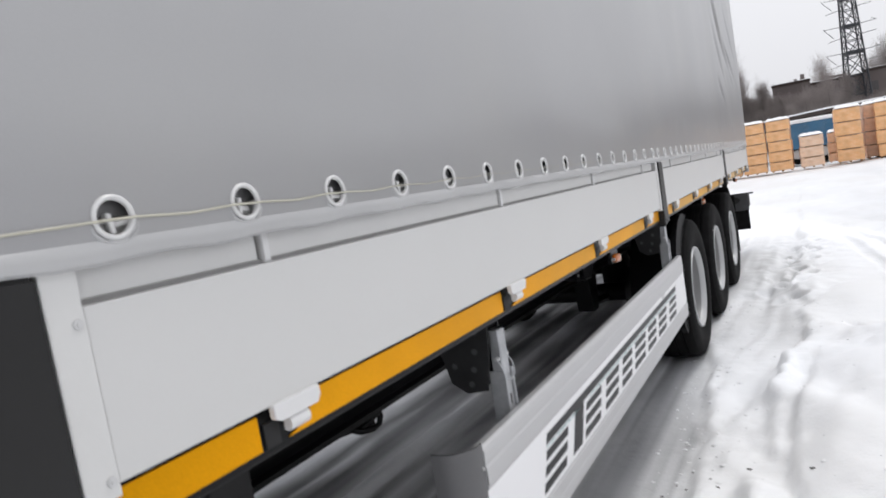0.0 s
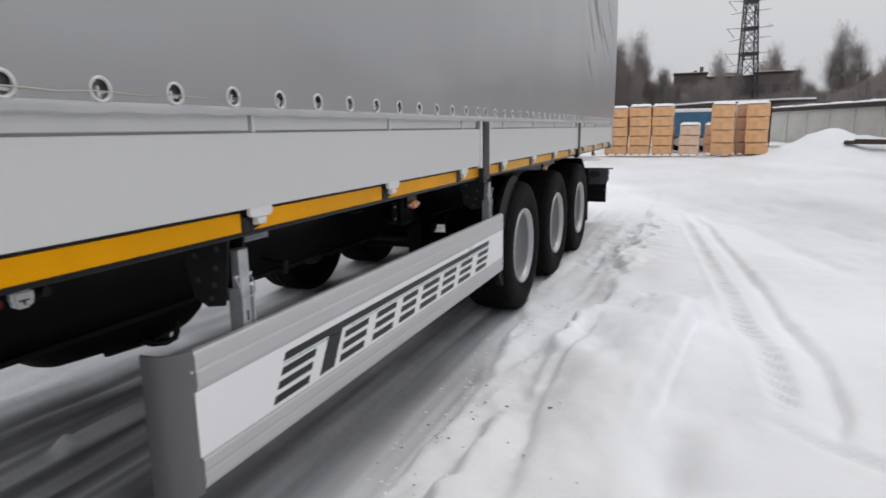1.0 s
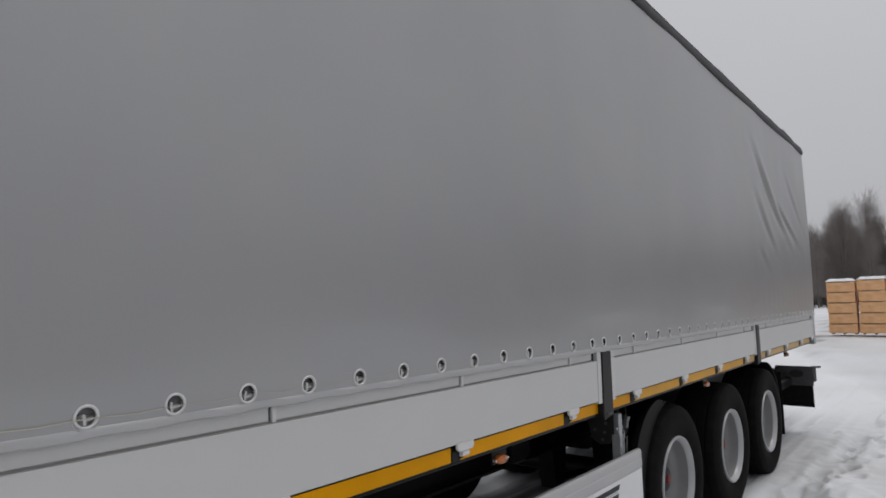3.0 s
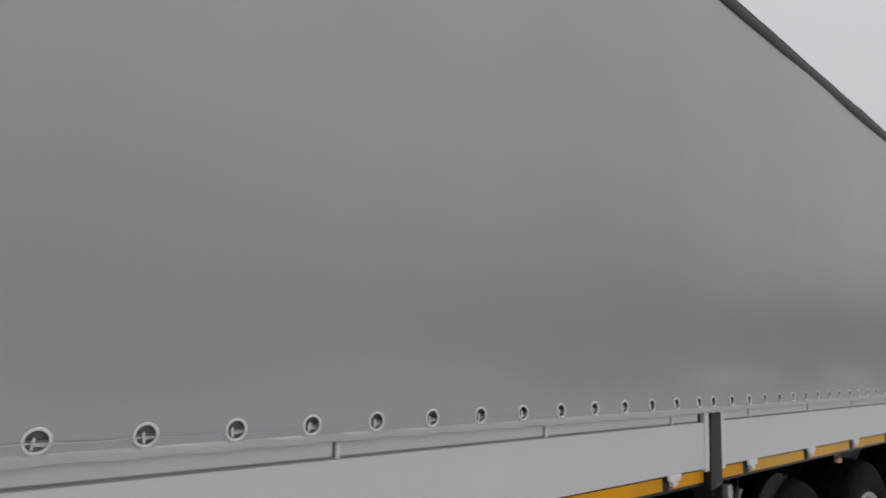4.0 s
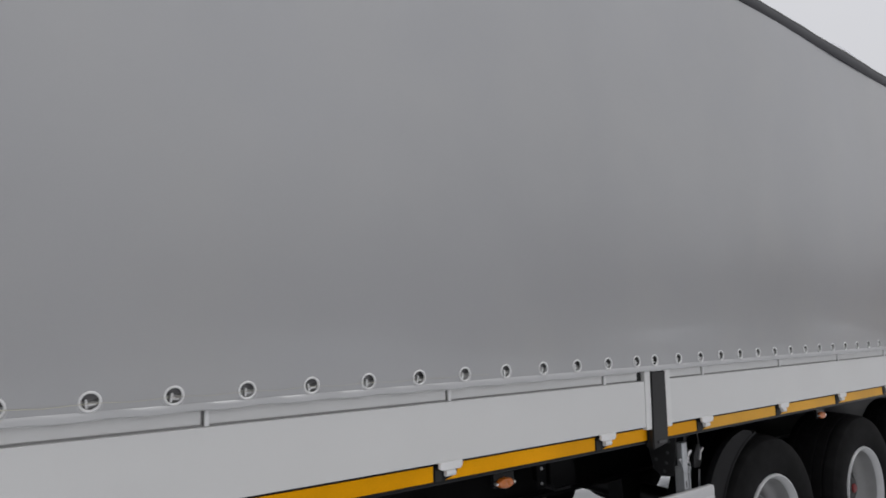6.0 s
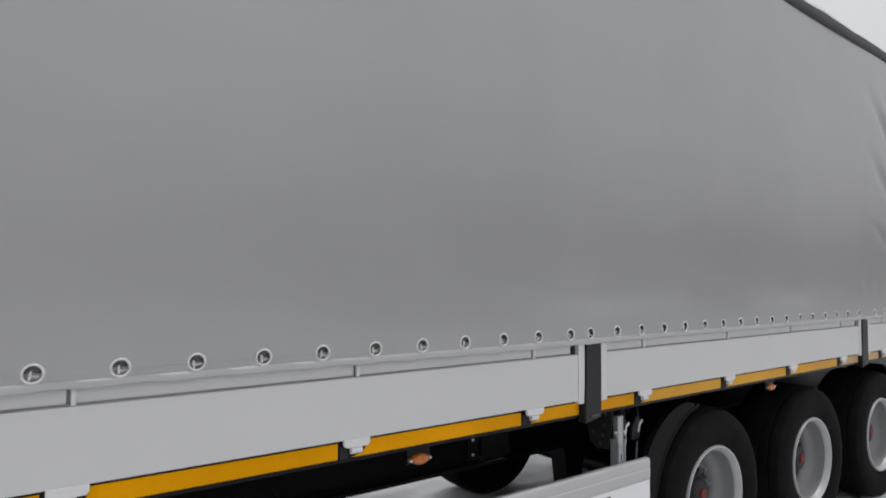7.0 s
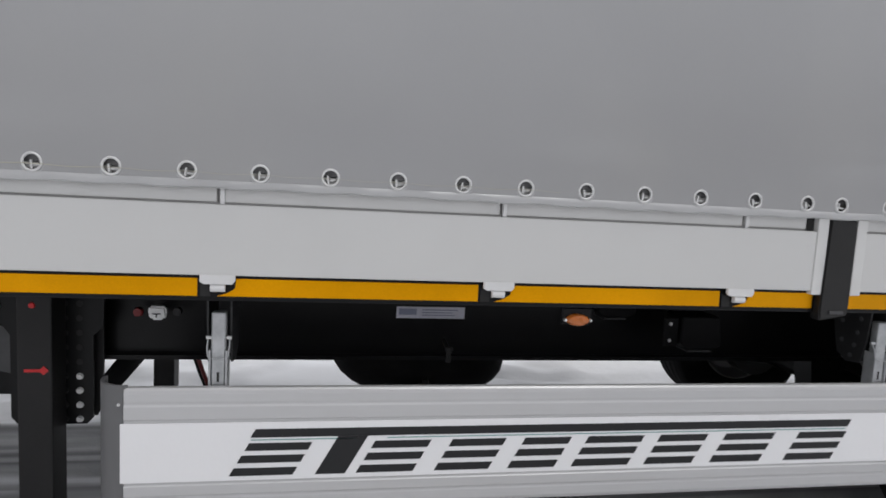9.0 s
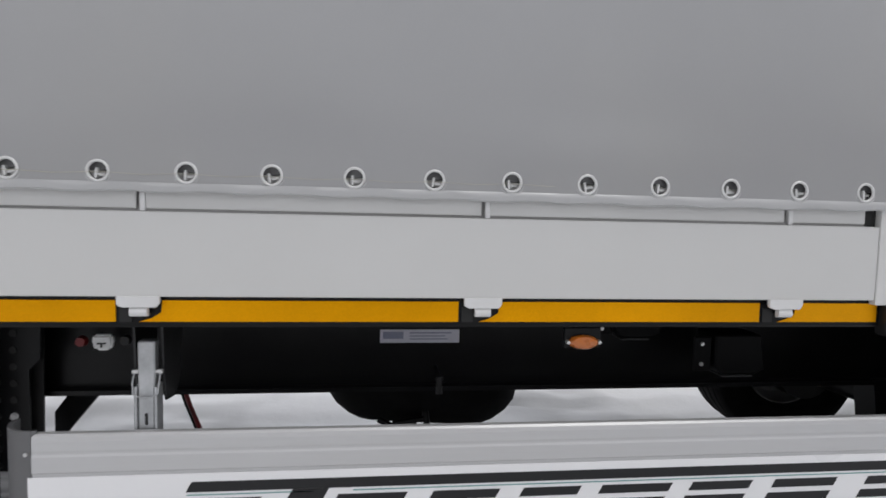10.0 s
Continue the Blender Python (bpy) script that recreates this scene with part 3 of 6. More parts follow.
def fold(y, z):
    """Slack folds of the tarpaulin near its rear end and a slow belly over the whole side."""
    x = 0.006 * math.sin(y * 1.1 + 0.6) * math.sin((z - 1.6) * 1.4) + 0.004 * math.sin(y * 3.1 + z * 0.8)
    for y0, y1, z0, z1, d, w in ((3.44, 5.20, 3.54, 2.32, 0.020, 0.095), (4.45, 5.80, 2.95, 2.34, 0.013, 0.085), (3.48, 4.50, 3.00, 2.20, 0.011, 0.09), (3.58, 4.12, 2.36, 2.00, 0.009, 0.08), (5.0, 6.05, 3.35, 2.55, 0.008, 0.07)):
        t = (z0 - z) / (z0 - z1)
        if 0 < t < 1:
            c = y0 + (y1 - y0) * (0.75 * t + 0.25 * t * t)
            k = math.sin(math.pi * min(1, t * 1.15)) if t < 0.87 else math.sin(math.pi * t)
            x += -d * math.exp(-((y - c) / w) ** 2) * max(0, k) + 0.7 * d * math.exp(-((y - c - 1.9 * w) / w) ** 2) * max(0, k)
    x += 0.0050 * noise.noise((y * 1.5, z * 1.2, 3.0)) + 0.0015 * noise.noise((y * 4.5, z * 3.0, 8.0))
    low = max(0, 1 - (z - 1.62) / 0.35)
    x += low * 0.003 * math.sin(y * math.tau / 0.214)
    k = min(1, max(0, (z - 1.655) / 0.16))
    x *= k * k * (3 - 2 * k)
    for yc in (0.0, 0.95, 2.1, 3.35, 4.6):
        x += 0.006 * math.exp(-((y - yc) / 0.10) ** 2 - ((z - 1.76) / 0.035) ** 2)
    return x


def eyelet_rows():
    ys = [-0.214 * n for n in range(33, 0, -1) if n != 17] + [-0.070] + [0.135 + 0.2025 * n for n in range(0, 15)] + [3.19]
    return ys + [3.31 + 0.205 * (n + 1) for n in range(0, 14)]


EYELETS = eyelet_rows()


def curtain_mesh():
    bm = bmesh.new()
    ys = sorted(set([round(FRONT + 0.12 * i, 3) for i in range(int((3.2 - FRONT) / 0.12))] + [round(3.2 + 0.035 * i, 3) for i in range(int((REAR - 3.2) / 0.035))] + [REAR]))
    zs = [1.652, 1.68, 1.71, 1.74, 1.77] + [1.8 + 0.04 * i for i in range(49)]
    grid = [[bm.verts.new((fold(y, z), y, z if j < len(zs) - 1 else roof_z(y) + 0.01)) for j, z in enumerate(zs)] for y in ys]
    for a, b in zip(grid, grid[1:]):
        for j in range(len(zs) - 1):
            bm.faces.new((a[j], b[j], b[j + 1], a[j + 1]))
    # lower band, pierced for the eyelets
    bounds = [FRONT] + [(a + b) / 2 for a, b in zip(EYELETS, EYELETS[1:])] + [REAR]
    for y, y0, y1 in zip(EYELETS, bounds, bounds[1:]):
        z0, z1, r = 1.566, 1.652, 0.0225
        inner, outer = [], []
        for i in range(24):
            a = i * math.tau / 24
            c, s = math.cos(a), math.sin(a)
            inner.append(bm.verts.new((0, y + r * c, EY + r * s)))
            k = min((((y1 if c > 0 else y0) - y) / c) if abs(c) > 1e-6 else 9, (((z1 if s > 0 else z0) - EY) / s) if abs(s) > 1e-6 else 9)
            outer.append((y + k * c, EY + k * s))
        for (u, v) in ((y0, z0), (y1, z0), (y1, z1), (y0, z1)):
            j = min(range(24), key=lambda q: (outer[q][0] - u) ** 2 + (outer[q][1] - v) ** 2)
            outer[j] = (u, v)
        outer = [bm.verts.new((0.0, u, v)) for u, v in outer]
        for i in range(24):
            bm.faces.new((inner[i], inner[(i + 1) % 24], outer[(i + 1) % 24], outer[i]))
    band = [i for i, f in enumerate(bm.faces) if f.calc_center_median().z < 1.6525]
    me = mesh_of("curtain", bm, CURTAIN)
    me.shade_smooth()
    for i in band:
        me.polygons[i].use_smooth = False
    return me


curtain = link("curtain", curtain_mesh(), trailer, "glossy silver-grey tarpaulin side curtain with slack folds")

# rolled hem below the eyelets
bm = bmesh.new()
steps = [FRONT + 0.0535 * i for i in range(int((REAR - FRONT) / 0.0535) + 1)] + [REAR]
rings = []
for y in steps:
    sag = 0.0025 * math.sin(y * math.tau / 0.214) + 0.002 * math.sin(y * 2.3)
    rings.append([bm.verts.new(p) for p in ((0.0, y, 1.5725), (0.0030, y, 1.5690 + sag), (0.0046, y, 1.560 + sag), (0.0032, y, 1.550 + sag), (-0.001, y, 1.546 + sag), (-0.008, y, 1.548 + sag))])
for a, b in zip(rings, rings[1:]):
    for i in range(5):
        bm.faces.new((a[i], b[i], b[i + 1], a[i + 1]))
part("hem", bm, HEM, curtain, "rolled lighter tarpaulin hem", smooth=True)

bm = bmesh.new()
ring_profile = [(0.0, 0.0218), (0.0016, 0.0226), (0.0030, 0.0246), (0.0026, 0.0270), (0.0003, 0.0292), (-0.004, 0.0280), (-0.004, 0.0218)]
lathe(bm, ring_profile, 28, closed=True)
eyelet_mesh = mesh_of("eyelet", bm, RING, True, 60)
bm = bmesh.new()
for k in range(29):
    a0, a1 = math.radians(200 + 5 * k), math.radians(205 + 5 * k)
    quad = []
    for a in (a0, a1):
        swell = math.sin((math.degrees(a) - 200) / 145 * math.pi) ** 0.6 if 200 < math.degrees(a) < 345 else 0.0
        for x, r in ((0.0002, 0.0305), (0.0002 + 0.0036 * swell, 0.0330), (0.0002, 0.0330 + 0.0042 * swell)):
            quad.append(bm.verts.new((x, r * math.cos(a), r * math.sin(a))))
    bm.faces.new((quad[0], quad[1], quad[4], quad[3]))
    bm.faces.new((quad[1], quad[2], quad[5], quad[4]))
bmesh.ops.remove_doubles(bm, verts=bm.verts, dist=0.00001)
lip_mesh = mesh_of("pucker", bm, HEM, True, 60)
# a turn-lock seen through each eyelet: upright tongue and a cross pin
bm = bmesh.new()
box(bm, -0.014, 0.002, -0.009, -0.002, -0.018, 0.009)
bmesh.ops.bevel(bm, geom=list(bm.edges), offset=0.0018, segments=1, affect="EDGES")
box(bm, -0.012, -0.004, -0.002, 0.019, -0.010, -0.004)
staple_mesh = mesh_of("staple", bm, RING)
for i, y in enumerate(EYELETS):
    link("eyelet", eyelet_mesh, curtain, at=(0.001, y, EY))
    link("pucker", lip_mesh, curtain, at=(0.0, y, EY))
    link("staple", staple_mesh, curtain, at=pose(-0.004, y + 0.003 * math.sin(i * 2.1), EY - 0.002, 9 * math.sin(i * 1.7), 0, 8 * math.sin(i * 2.7)))
# added grey strip so that the eyelet holes do not go black
part("eyelet_backing", slab(-0.021, -0.016, FRONT + 0.03, REAR - 0.13, 1.6005, 1.635, 0.001, 1), EYELET_BACKING, trailer, "grey strip added behind the eyelets to lighten their holes")

cord_points = []
for a, b in zip(EYELETS, EYELETS[1:]):
    for t in (0.0, 0.12, 0.5, 0.88):
        out = {0.0: 0.004, 0.12: 0.0075, 0.5: 0.0065, 0.88: 0.0075}[t]
        cord_points.append((out, a + (b - a) * t, EY - 0.004 - (0.004 if t == 0.5 else 0) + 0.001 * math.sin(a * 5)))
cord_run = [(p[0] - 0.003 * float(smooth_step(-3.2, -2.2, p[1])) - 0.014 * float(smooth_step(-1.25, -1.0, p[1])), p[1], p[2]) for p in cord_points]
cord = tube("cord", cord_run, 0.0018, CORD, curtain, "thin pale lacing cord")
for pt in cord.data.splines[0].points:
    pt.radius = 1.0 - 0.68 * float(smooth_step(-3.2, -2.2, pt.co.y))

# roof: dark rail, hem and the snow on top
bm = bmesh.new()
ys = [FRONT + 0.2 * i for i in range(int((REAR - FRONT) / 0.2) + 1)] + [REAR + 0.02]
prof = [(-0.05, -0.02), (0.006, -0.02), (0.012, -0.005), (0.014, 0.03), (0.004, 0.058), (-0.05, 0.066)]
rows = [[bm.verts.new((u, y, roof_z(y) + v)) for u, v in prof] for y in ys]
for a, b in zip(rows, rows[1:]):
    for i in range(len(prof)):
        bm.faces.new((a[i], b[i], b[(i + 1) % len(prof)], a[(i + 1) % len(prof)]))
bm.faces.new(rows[0]), bm.faces.new(rows[-1])
part("roof_rail", bm, GUTTER, trailer, "dark rounded roof rail", smooth=True)
bm = bmesh.new()
rows = []
ys2 = [FRONT + 0.11 * i for i in range(int((REAR - FRONT) / 0.11) + 1)]
for i, y in enumerate(ys2):
    j = (0.003 * math.sin(y * 2.7) + 0.003 * math.sin(y * 7.1 + 1) + 0.002 * math.sin(y * 17)) * (3.5 if y > 4.6 else 1.0)
    rows.append([bm.verts.new((u, y, roof_z(y) + v)) for u, v in ((-0.06, 0.05), (0.004, 0.05), (0.009, 0.065 + j * 0.5), (-0.004, 0.083 + j), (-0.06, 0.09 + j))])
for a, b in zip(rows, rows[1:]):
    for i in range(4):
        bm.faces.new((a[i], b[i], b[i + 1], a[i + 1]))
part("roof_hem", bm, ROOF_HEM, trailer, "dark grey gathered roof edge", smooth=True)
bm = bmesh.new()
prism(bm, [(-WIDTH, roof_z(0) - 0.1), (-0.012, roof_z(0) - 0.1), (-0.012, roof_z(0) + 0.05), (-WIDTH, roof_z(0) + 0.05)], "y", FRONT, REAR)
for v in bm.verts:
    v.co.z += roof_z(v.co.y) - roof_z(0)
part("roof", bm, CURTAIN, trailer, "flat tarpaulin roof")
bm = bmesh.new()
rows = []
for i, y in enumerate(ys2):
    j = 0.02 * math.sin(y * 1.9 + 2) + 0.012 * math.sin(y * 5.3)
    rows.append([bm.verts.new((u, y, roof_z(y) + v)) for u, v in ((-0.03, 0.07), (-0.05 + j * 0.5, 0.12 + j), (-0.3, 0.14 + j), (-1.2, 0.16), (-WIDTH + 0.05, 0.13), (-WIDTH + 0.02, 0.06))])
for a, b in zip(rows, rows[1:]):
    for i in range(5):
        bm.faces.new((a[i], b[i], b[i + 1], a[i + 1]))
part("roof_snow", bm, SNOW_CLEAN, trailer, "thin layer of snow on the roof", smooth=True)

# closed far side, front wall and rear doors
part("far_curtain", slab(-WIDTH, -WIDTH + 0.02, FRONT, REAR, 1.28, 3.8, 0.004), CURTAIN, trailer)
part("front_wall", slab(-WIDTH + 0.03, -0.02, FRONT - 0.06, FRONT - 0.004, 1.2, 3.9, 0.01), DROPSIDE, trailer)
for x0, x1 in ((-WIDTH + 0.03, -1.255), (-1.245, -0.03)):
    part("rear_door", slab(x0, x1, REAR - 0.05, REAR - 0.004, 1.26, 3.76, 0.008), DROPSIDE, trailer)
part("rear_post", slab(-0.11, -0.008, REAR - 0.11, REAR + 0.012, 1.17, 1.563, 0.006), GALV, trailer)
part("rear_post", slab(-0.11, -0.012, REAR - 0.05, REAR + 0.012, 1.563, 3.78, 0.006), GALV, trailer)

# dropsides between the posts
edges = [FRONT + 0.02] + [e for p in POSTS for e in (p - 0.061, p + 0.061)] + [REAR - 0.12]
for k in range(0, len(edges), 2):
    y0, y1 = edges[k], edges[k + 1]
    bm = slab(-0.034, -0.010, y0 + 0.045, y1 - 0.045, 1.2765, 1.4985, 0.0025, 2)
    side = part("dropside", bm, DROPSIDE, trailer, "pale grey-white coated dropside board")
    part("backing", slab(-0.05, -0.0345, y0, y1, 1.275, 1.60), SEAM, side)
    # dark strip painting the shade of the gap at the board's end
    part("rear_gap", slab(-0.0345, -0.030, y1 - 0.084, y1 - 0.0445, 1.4995, 1.60), SHADOW_GAP, side)
    # added filler that keeps the gap line from going too dark
    part("gap_filler", slab(-0.0344, -0.0255, y0 + 0.0455, y1 - 0.0855, 1.4988, 1.5052), SEAM, side)
    marks = [h for h in HINGES if y0 + 0.1 < h < y1 - 0.1]
    cuts = [y0 + 0.0455] + [c for h in marks for c in (h - 0.006, h + 0.004)] + [y1 - 0.085]
    for a, b in zip(cuts[::2], cuts[1::2]):
        part("top_rail", slab(-0.0335, -0.022, a, b, 1.5055, 1.60, 0.0015, 1), DROPSIDE, side)
    for h in marks:
        part("divider", slab(-0.0335, -0.0165, h + 0.0045, h + 0.018, 1.499, 1.60, 0.0015, 1), CAP, side)
    for a, b in ((y0, y0 + 0.044), (y1 - 0.044, y1)):
        cap = part("end_cap", slab(-0.034, -0.0065, a, b, 1.262, 1.60, 0.003, 2), END_CAP, side, "pale vertical end cap")
        for z in ((1.479, 1.284) if abs(a - POSTS[0]) < 0.12 else ()):
            bm = bmesh.new()
            rod(bm, (-0.0085, (a + b) / 2 + 0.012, z), (-0.004, (a + b) / 2 + 0.012, z), 0.0075, 0.0062, 12)
            rod(bm, (-0.0045, (a + b) / 2 + 0.012, z), (-0.0025, (a + b) / 2 + 0.012, z), 0.003, 0.003, 6)
            part("rivet", bm, ZINC, cap)
for y in POSTS:
    bm = bmesh.new()
    prism(bm, [(y - 0.058, 1.5445), (y + 0.058, 1.5445), (y + 0.058, 1.22), (y + 0.054, 1.185), (y - 0.064, 1.165), (y - 0.068, 1.20)], "x", -0.05, 0.0)
    bmesh.ops.bevel(bm, geom=list(bm.edges), offset=0.005, segments=2, affect="EDGES")
    post = part("side_post", bm, STRAP, trailer, "black steel side post")
    part("post_top", slab(-0.05, -0.012, y - 0.055, y + 0.055, 1.545, 1.60, 0.003), STRAP, post)
    part("post_latch", slab(0.0005, 0.007, y - 0.03, y + 0.03, 1.192, 1.204, 0.002), DARK_GALV, post)

# hinges: a plate with a rolled hook
bm = bmesh.new()
prism(bm, [(-0.053, 0.0), (0.053, 0.0), (0.053, -0.018), (0.044, -0.029), (-0.040, -0.029), (-0.053, -0.022)], "x", 0.0, 0.013)
bmesh.ops.bevel(bm, geom=list(bm.edges), offset=0.0012, segments=2, affect="EDGES")
hinge_plate = mesh_of("hinge_plate", bm, CAP)
bm = bmesh.new()
arc = [(0.011 * math.cos(a), 0.013 * math.sin(a)) for a in [math.radians(q) for q in range(-100, 101, 25)]]
prism(bm, [(u + 0.002, v - 0.041) for u, v in arc] + [(-0.006, -0.03), (-0.006, -0.052)], "y", -0.022, 0.022)
hinge_hook = mesh_of("hinge_hook", bm, CAP, True)
# dark block that stands for the shade in the hinge pocket
bm = bmesh.new()
box(bm, -0.0195, -0.0155, -0.056, -0.024, -0.072, -0.031)
hinge_pocket = mesh_of("hinge_pocket", bm, SHADOW_GAP)
for y in HINGES:
    hinge = link("hinge", hinge_plate, trailer, "white-painted dropside hinge", at=(-0.014, y + 0.003, 1.2785))
    link("hook", hinge_hook, hinge)
    link("pocket", hinge_pocket, hinge)

# side rave with its reflective tape
bm = bmesh.new()
prism(bm, [(-0.034, 1.274), (-0.034, 1.196), (-0.037, 1.191), (-0.12, 1.191), (-0.12, 1.274)], "y", FRONT, REAR)
part("side_rave", bm, BLACK, trailer, "black steel side rave")
stops = HINGES
for a, b in zip(stops, stops[1:]):
    pieces = [(a + 0.030, b - 0.062)]
    for p in POSTS:
        if a < p < b:
            pieces = [(a + 0.030, p - 0.078), (p + 0.068, b - 0.062)]
    for y0, y1 in pieces:
        first = abs(y0 - a - 0.030) < 1e-6
        outline = [(y0 - (0.034 if first else 0), 1.207), (y1, 1.207), (y1, 1.264), (y0 + (0.026 if first else 0), 1.264)] + ([(y0 + 0.022, 1.232), (y0 - 0.004, 1.216)] if first else [])
        bm = bmesh.new()
        prism(bm, outline, "x", -0.034, -0.0305)
        tape_mat = TAPE_PALE if y0 > 2.8 else TAPE_MID if y0 > 0.4 else YELLOW
        part("reflective_tape", bm, tape_mat, trailer, "pale yellow reflective tape strip" if y0 > 0.4 else "yellow reflective tape strip")

# chassis: floor, two I-beams, cross-members, outriggers
part("floor_underside", slab(-WIDTH + 0.04, -0.121, FRONT + 0.02, REAR - 0.12, 1.20, 1.262), BLACK, trailer)
part("load_floor", slab(-WIDTH + 0.04, -0.055, FRONT + 0.02, REAR - 0.12, 1.2625, 1.285, 0.002), PLYWOOD, trailer, "brown plywood load floor")
for x in (-0.74, -1.76):
    beam = part("chassis_beam", slab(x - 0.006, x + 0.006, -2.9, 6.15, 0.826, 1.175), BLACK, trailer, "black welded chassis beam")
    part("flange", slab(x - 0.05, x + 0.05, -6.9, 6.15, 1.175, 1.196), BLACK, beam)
    part("flange", slab(x - 0.05, x + 0.05, -2.9, 6.15, 0.808, 0.826), BLACK, beam)
    # added strip: its grey paints the snow's reflection in the glossy web
    part("web_reflection", slab(x + 0.0065, x + 0.0105, -2.35, 6.1, 1.062, 1.174, 0.001, 1), FRAME_GREY, beam, "greyer upper web strip with the snow's reflection painted in")
    part("neck_web", slab(x - 0.006, x + 0.006, -6.9, -2.9, 1.02, 1.175), BLACK, beam)
    part("flange", slab(x - 0.05, x + 0.05, -6.9, -2.9, 1.0, 1.02), BLACK, beam)
bm = bmesh.new()
box(bm, -1.75, -0.75, -0.04, 0.04, 1.10, 1.174)
box(bm, -1.75, -0.75, -0.05, 0.05, 1.09, 1.10)
cross = mesh_of("cross_member", bm, BLACK)
for i in range(17):
    link("cross_member", cross, trailer, at=(0, -6.6 + 0.79 * i, 0))

# landing legs
def landing_leg(x, near):
    leg = part("landing_leg", slab(x - 0.13, x, -3.044, -2.924, 0.24, 1.1985, 0.008), FRAME_GREY, trailer, "black landing leg with red stencil marks")
    part("inner_leg", slab(x - 0.11, x - 0.02, -3.03, -2.94, 0.10, 0.239, 0.006), DARK_GALV, leg)
    bm = bmesh.new()
    prism(bm, [(-3.11, 0.0), (-2.86, 0.0), (-2.86, 0.03), (-2.94, 0.10), (-3.03, 0.10), (-3.11, 0.03)], "x", x - 0.19, x + 0.05)
    part("foot", bm, DARK_GALV, leg)
    if not near:
        return leg
    px = x - 0.40
    bx = x - 0.132
    bm = bmesh.new()
    prism(bm, [(-3.125, 0.60), (-3.10, 0.57), (-2.85, 0.57), (-2.828, 0.595), (-2.826, 0.93), (-2.79, 0.965), (-2.785, 1.172), (-3.155, 1.172), (-3.15, 0.965), (-3.125, 0.93)], "x", bx - 0.010, bx)
    plate = part("bolt_plate", bm, BLACK, leg, "black perforated mounting plate")
    bm = bmesh.new()
    rod(bm, (bx - 0.002, 0, 0), (bx + 0.003, 0, 0), 0.0135, 0.0135, 14)
    rod(bm, (bx + 0.0025, 0, 0), (bx + 0.012, 0, 0), 0.0115, 0.0105, 6)
    bolt = mesh_of("bolt", bm, ZINC)
    black_bolt = bolt.copy()
    black_bolt.materials[0] = HUB
    # unfilled bolt holes are solid dark discs, their shade set in colour
    bm = bmesh.new()
    rod(bm, (bx - 0.002, 0, 0), (bx + 0.003, 0, 0), 0.013, 0.013, 10)
    dark = mesh_of("bolt_hole", bm, SHADOW_GAP)
    for y, fixed in ((-3.074, bolt), (-3.038, black_bolt), (-2.930, black_bolt), (-2.876, bolt)):
        for i in range(9):
            link("bolt" if i < 4 else "bolt_hole", fixed if i < 4 else dark, plate, at=(0, y, 0.590 + 0.0585 * i))
    bm = bmesh.new()
    prism(bm, [(-3.14, 0.63), (-3.11, 0.585), (-2.83, 0.585), (-2.808, 0.63), (-2.800, 1.172), (-3.14, 1.172)], "x", bx - 0.060, bx - 0.050)
    part("back_plate", bm, FRAME_GREY, leg)
    part("inner_plate", slab(px - 0.010, px, -3.42, -2.965, 0.60, 1.172, 0.004), BLACK, leg)
    part("leg_mount", slab(px + 0.001, bx - 0.061, -3.02, -2.95, 0.70, 1.10, 0.004), BLACK, leg)
    bm = bmesh.new()
    prism(bm, [(-2.885, 0.54), (-2.885, 0.68), (-2.79, 0.81), (-2.67, 0.81)], "x", px - 0.06, px - 0.03)
    part("brace", bm, BLACK, leg)
    bm = bmesh.new()
    prism(bm, [(-3.11, 0.66), (-3.11, 0.86), (-4.3, 1.15), (-4.3, 0.98)], "x", px - 0.03, px + 0.01)
    part("brace", bm, DARK_GALV if near else BLACK, leg)
    if near:
        part("neck_plate", slab(px - 0.009, px - 0.001, -3.95, -3.112, 0.86, 1.172, 0.003), BLACK, leg)
    part("gusset", slab(px - 0.02, px + 0.02, -2.84, -2.40, 0.835, 1.172, 0.01), BLACK, leg)
    if near:
        bm = bmesh.new()
        box(bm, x + 0.0005, x + 0.003, -3.018, -2.965, 0.823, 0.834)
        prism(bm, [(-2.968, 0.829), (-2.952, 0.846), (-2.934, 0.829), (-2.952, 0.812)], "x", x + 0.0005, x + 0.003)
        part("stencil_mark", bm, RED_PAINT, leg, "red stencilled arrow mark")
        bm = bmesh.new()
        rod(bm, (x, -2.99, 1.075), (x + 0.004, -2.99, 1.075), 0.012, 0.010, 14)
        part("stencil_mark", bm, RED_PAINT, leg)
        tag = part("paper_tag", slab(x - 0.085, x - 0.03, -3.0495, -3.0455, 0.89, 1.005, 0.001, 1), LABEL, leg, "pale paper tag")
        bm = bmesh.new()
        box(bm, x - 0.075, x - 0.045, -3.051, -3.0497, 0.95, 0.955)
        box(bm, x - 0.065, x - 0.055, -3.051, -3.0497, 0.92, 0.935)
        part("tag_print", bm, LABEL_INK, tag)
    return leg


landing_leg(-0.47, True)
landing_leg(-1.94, False).matrix_basis = Matrix.Translation((0, 0.09, 0))
bm = bmesh.new()
rod(bm, (-2.0, -2.98, 0.98), (-0.55, -2.98, 0.98), 0.022, 0.022, 12)
part("leg_shaft", bm, BLACK, trailer)

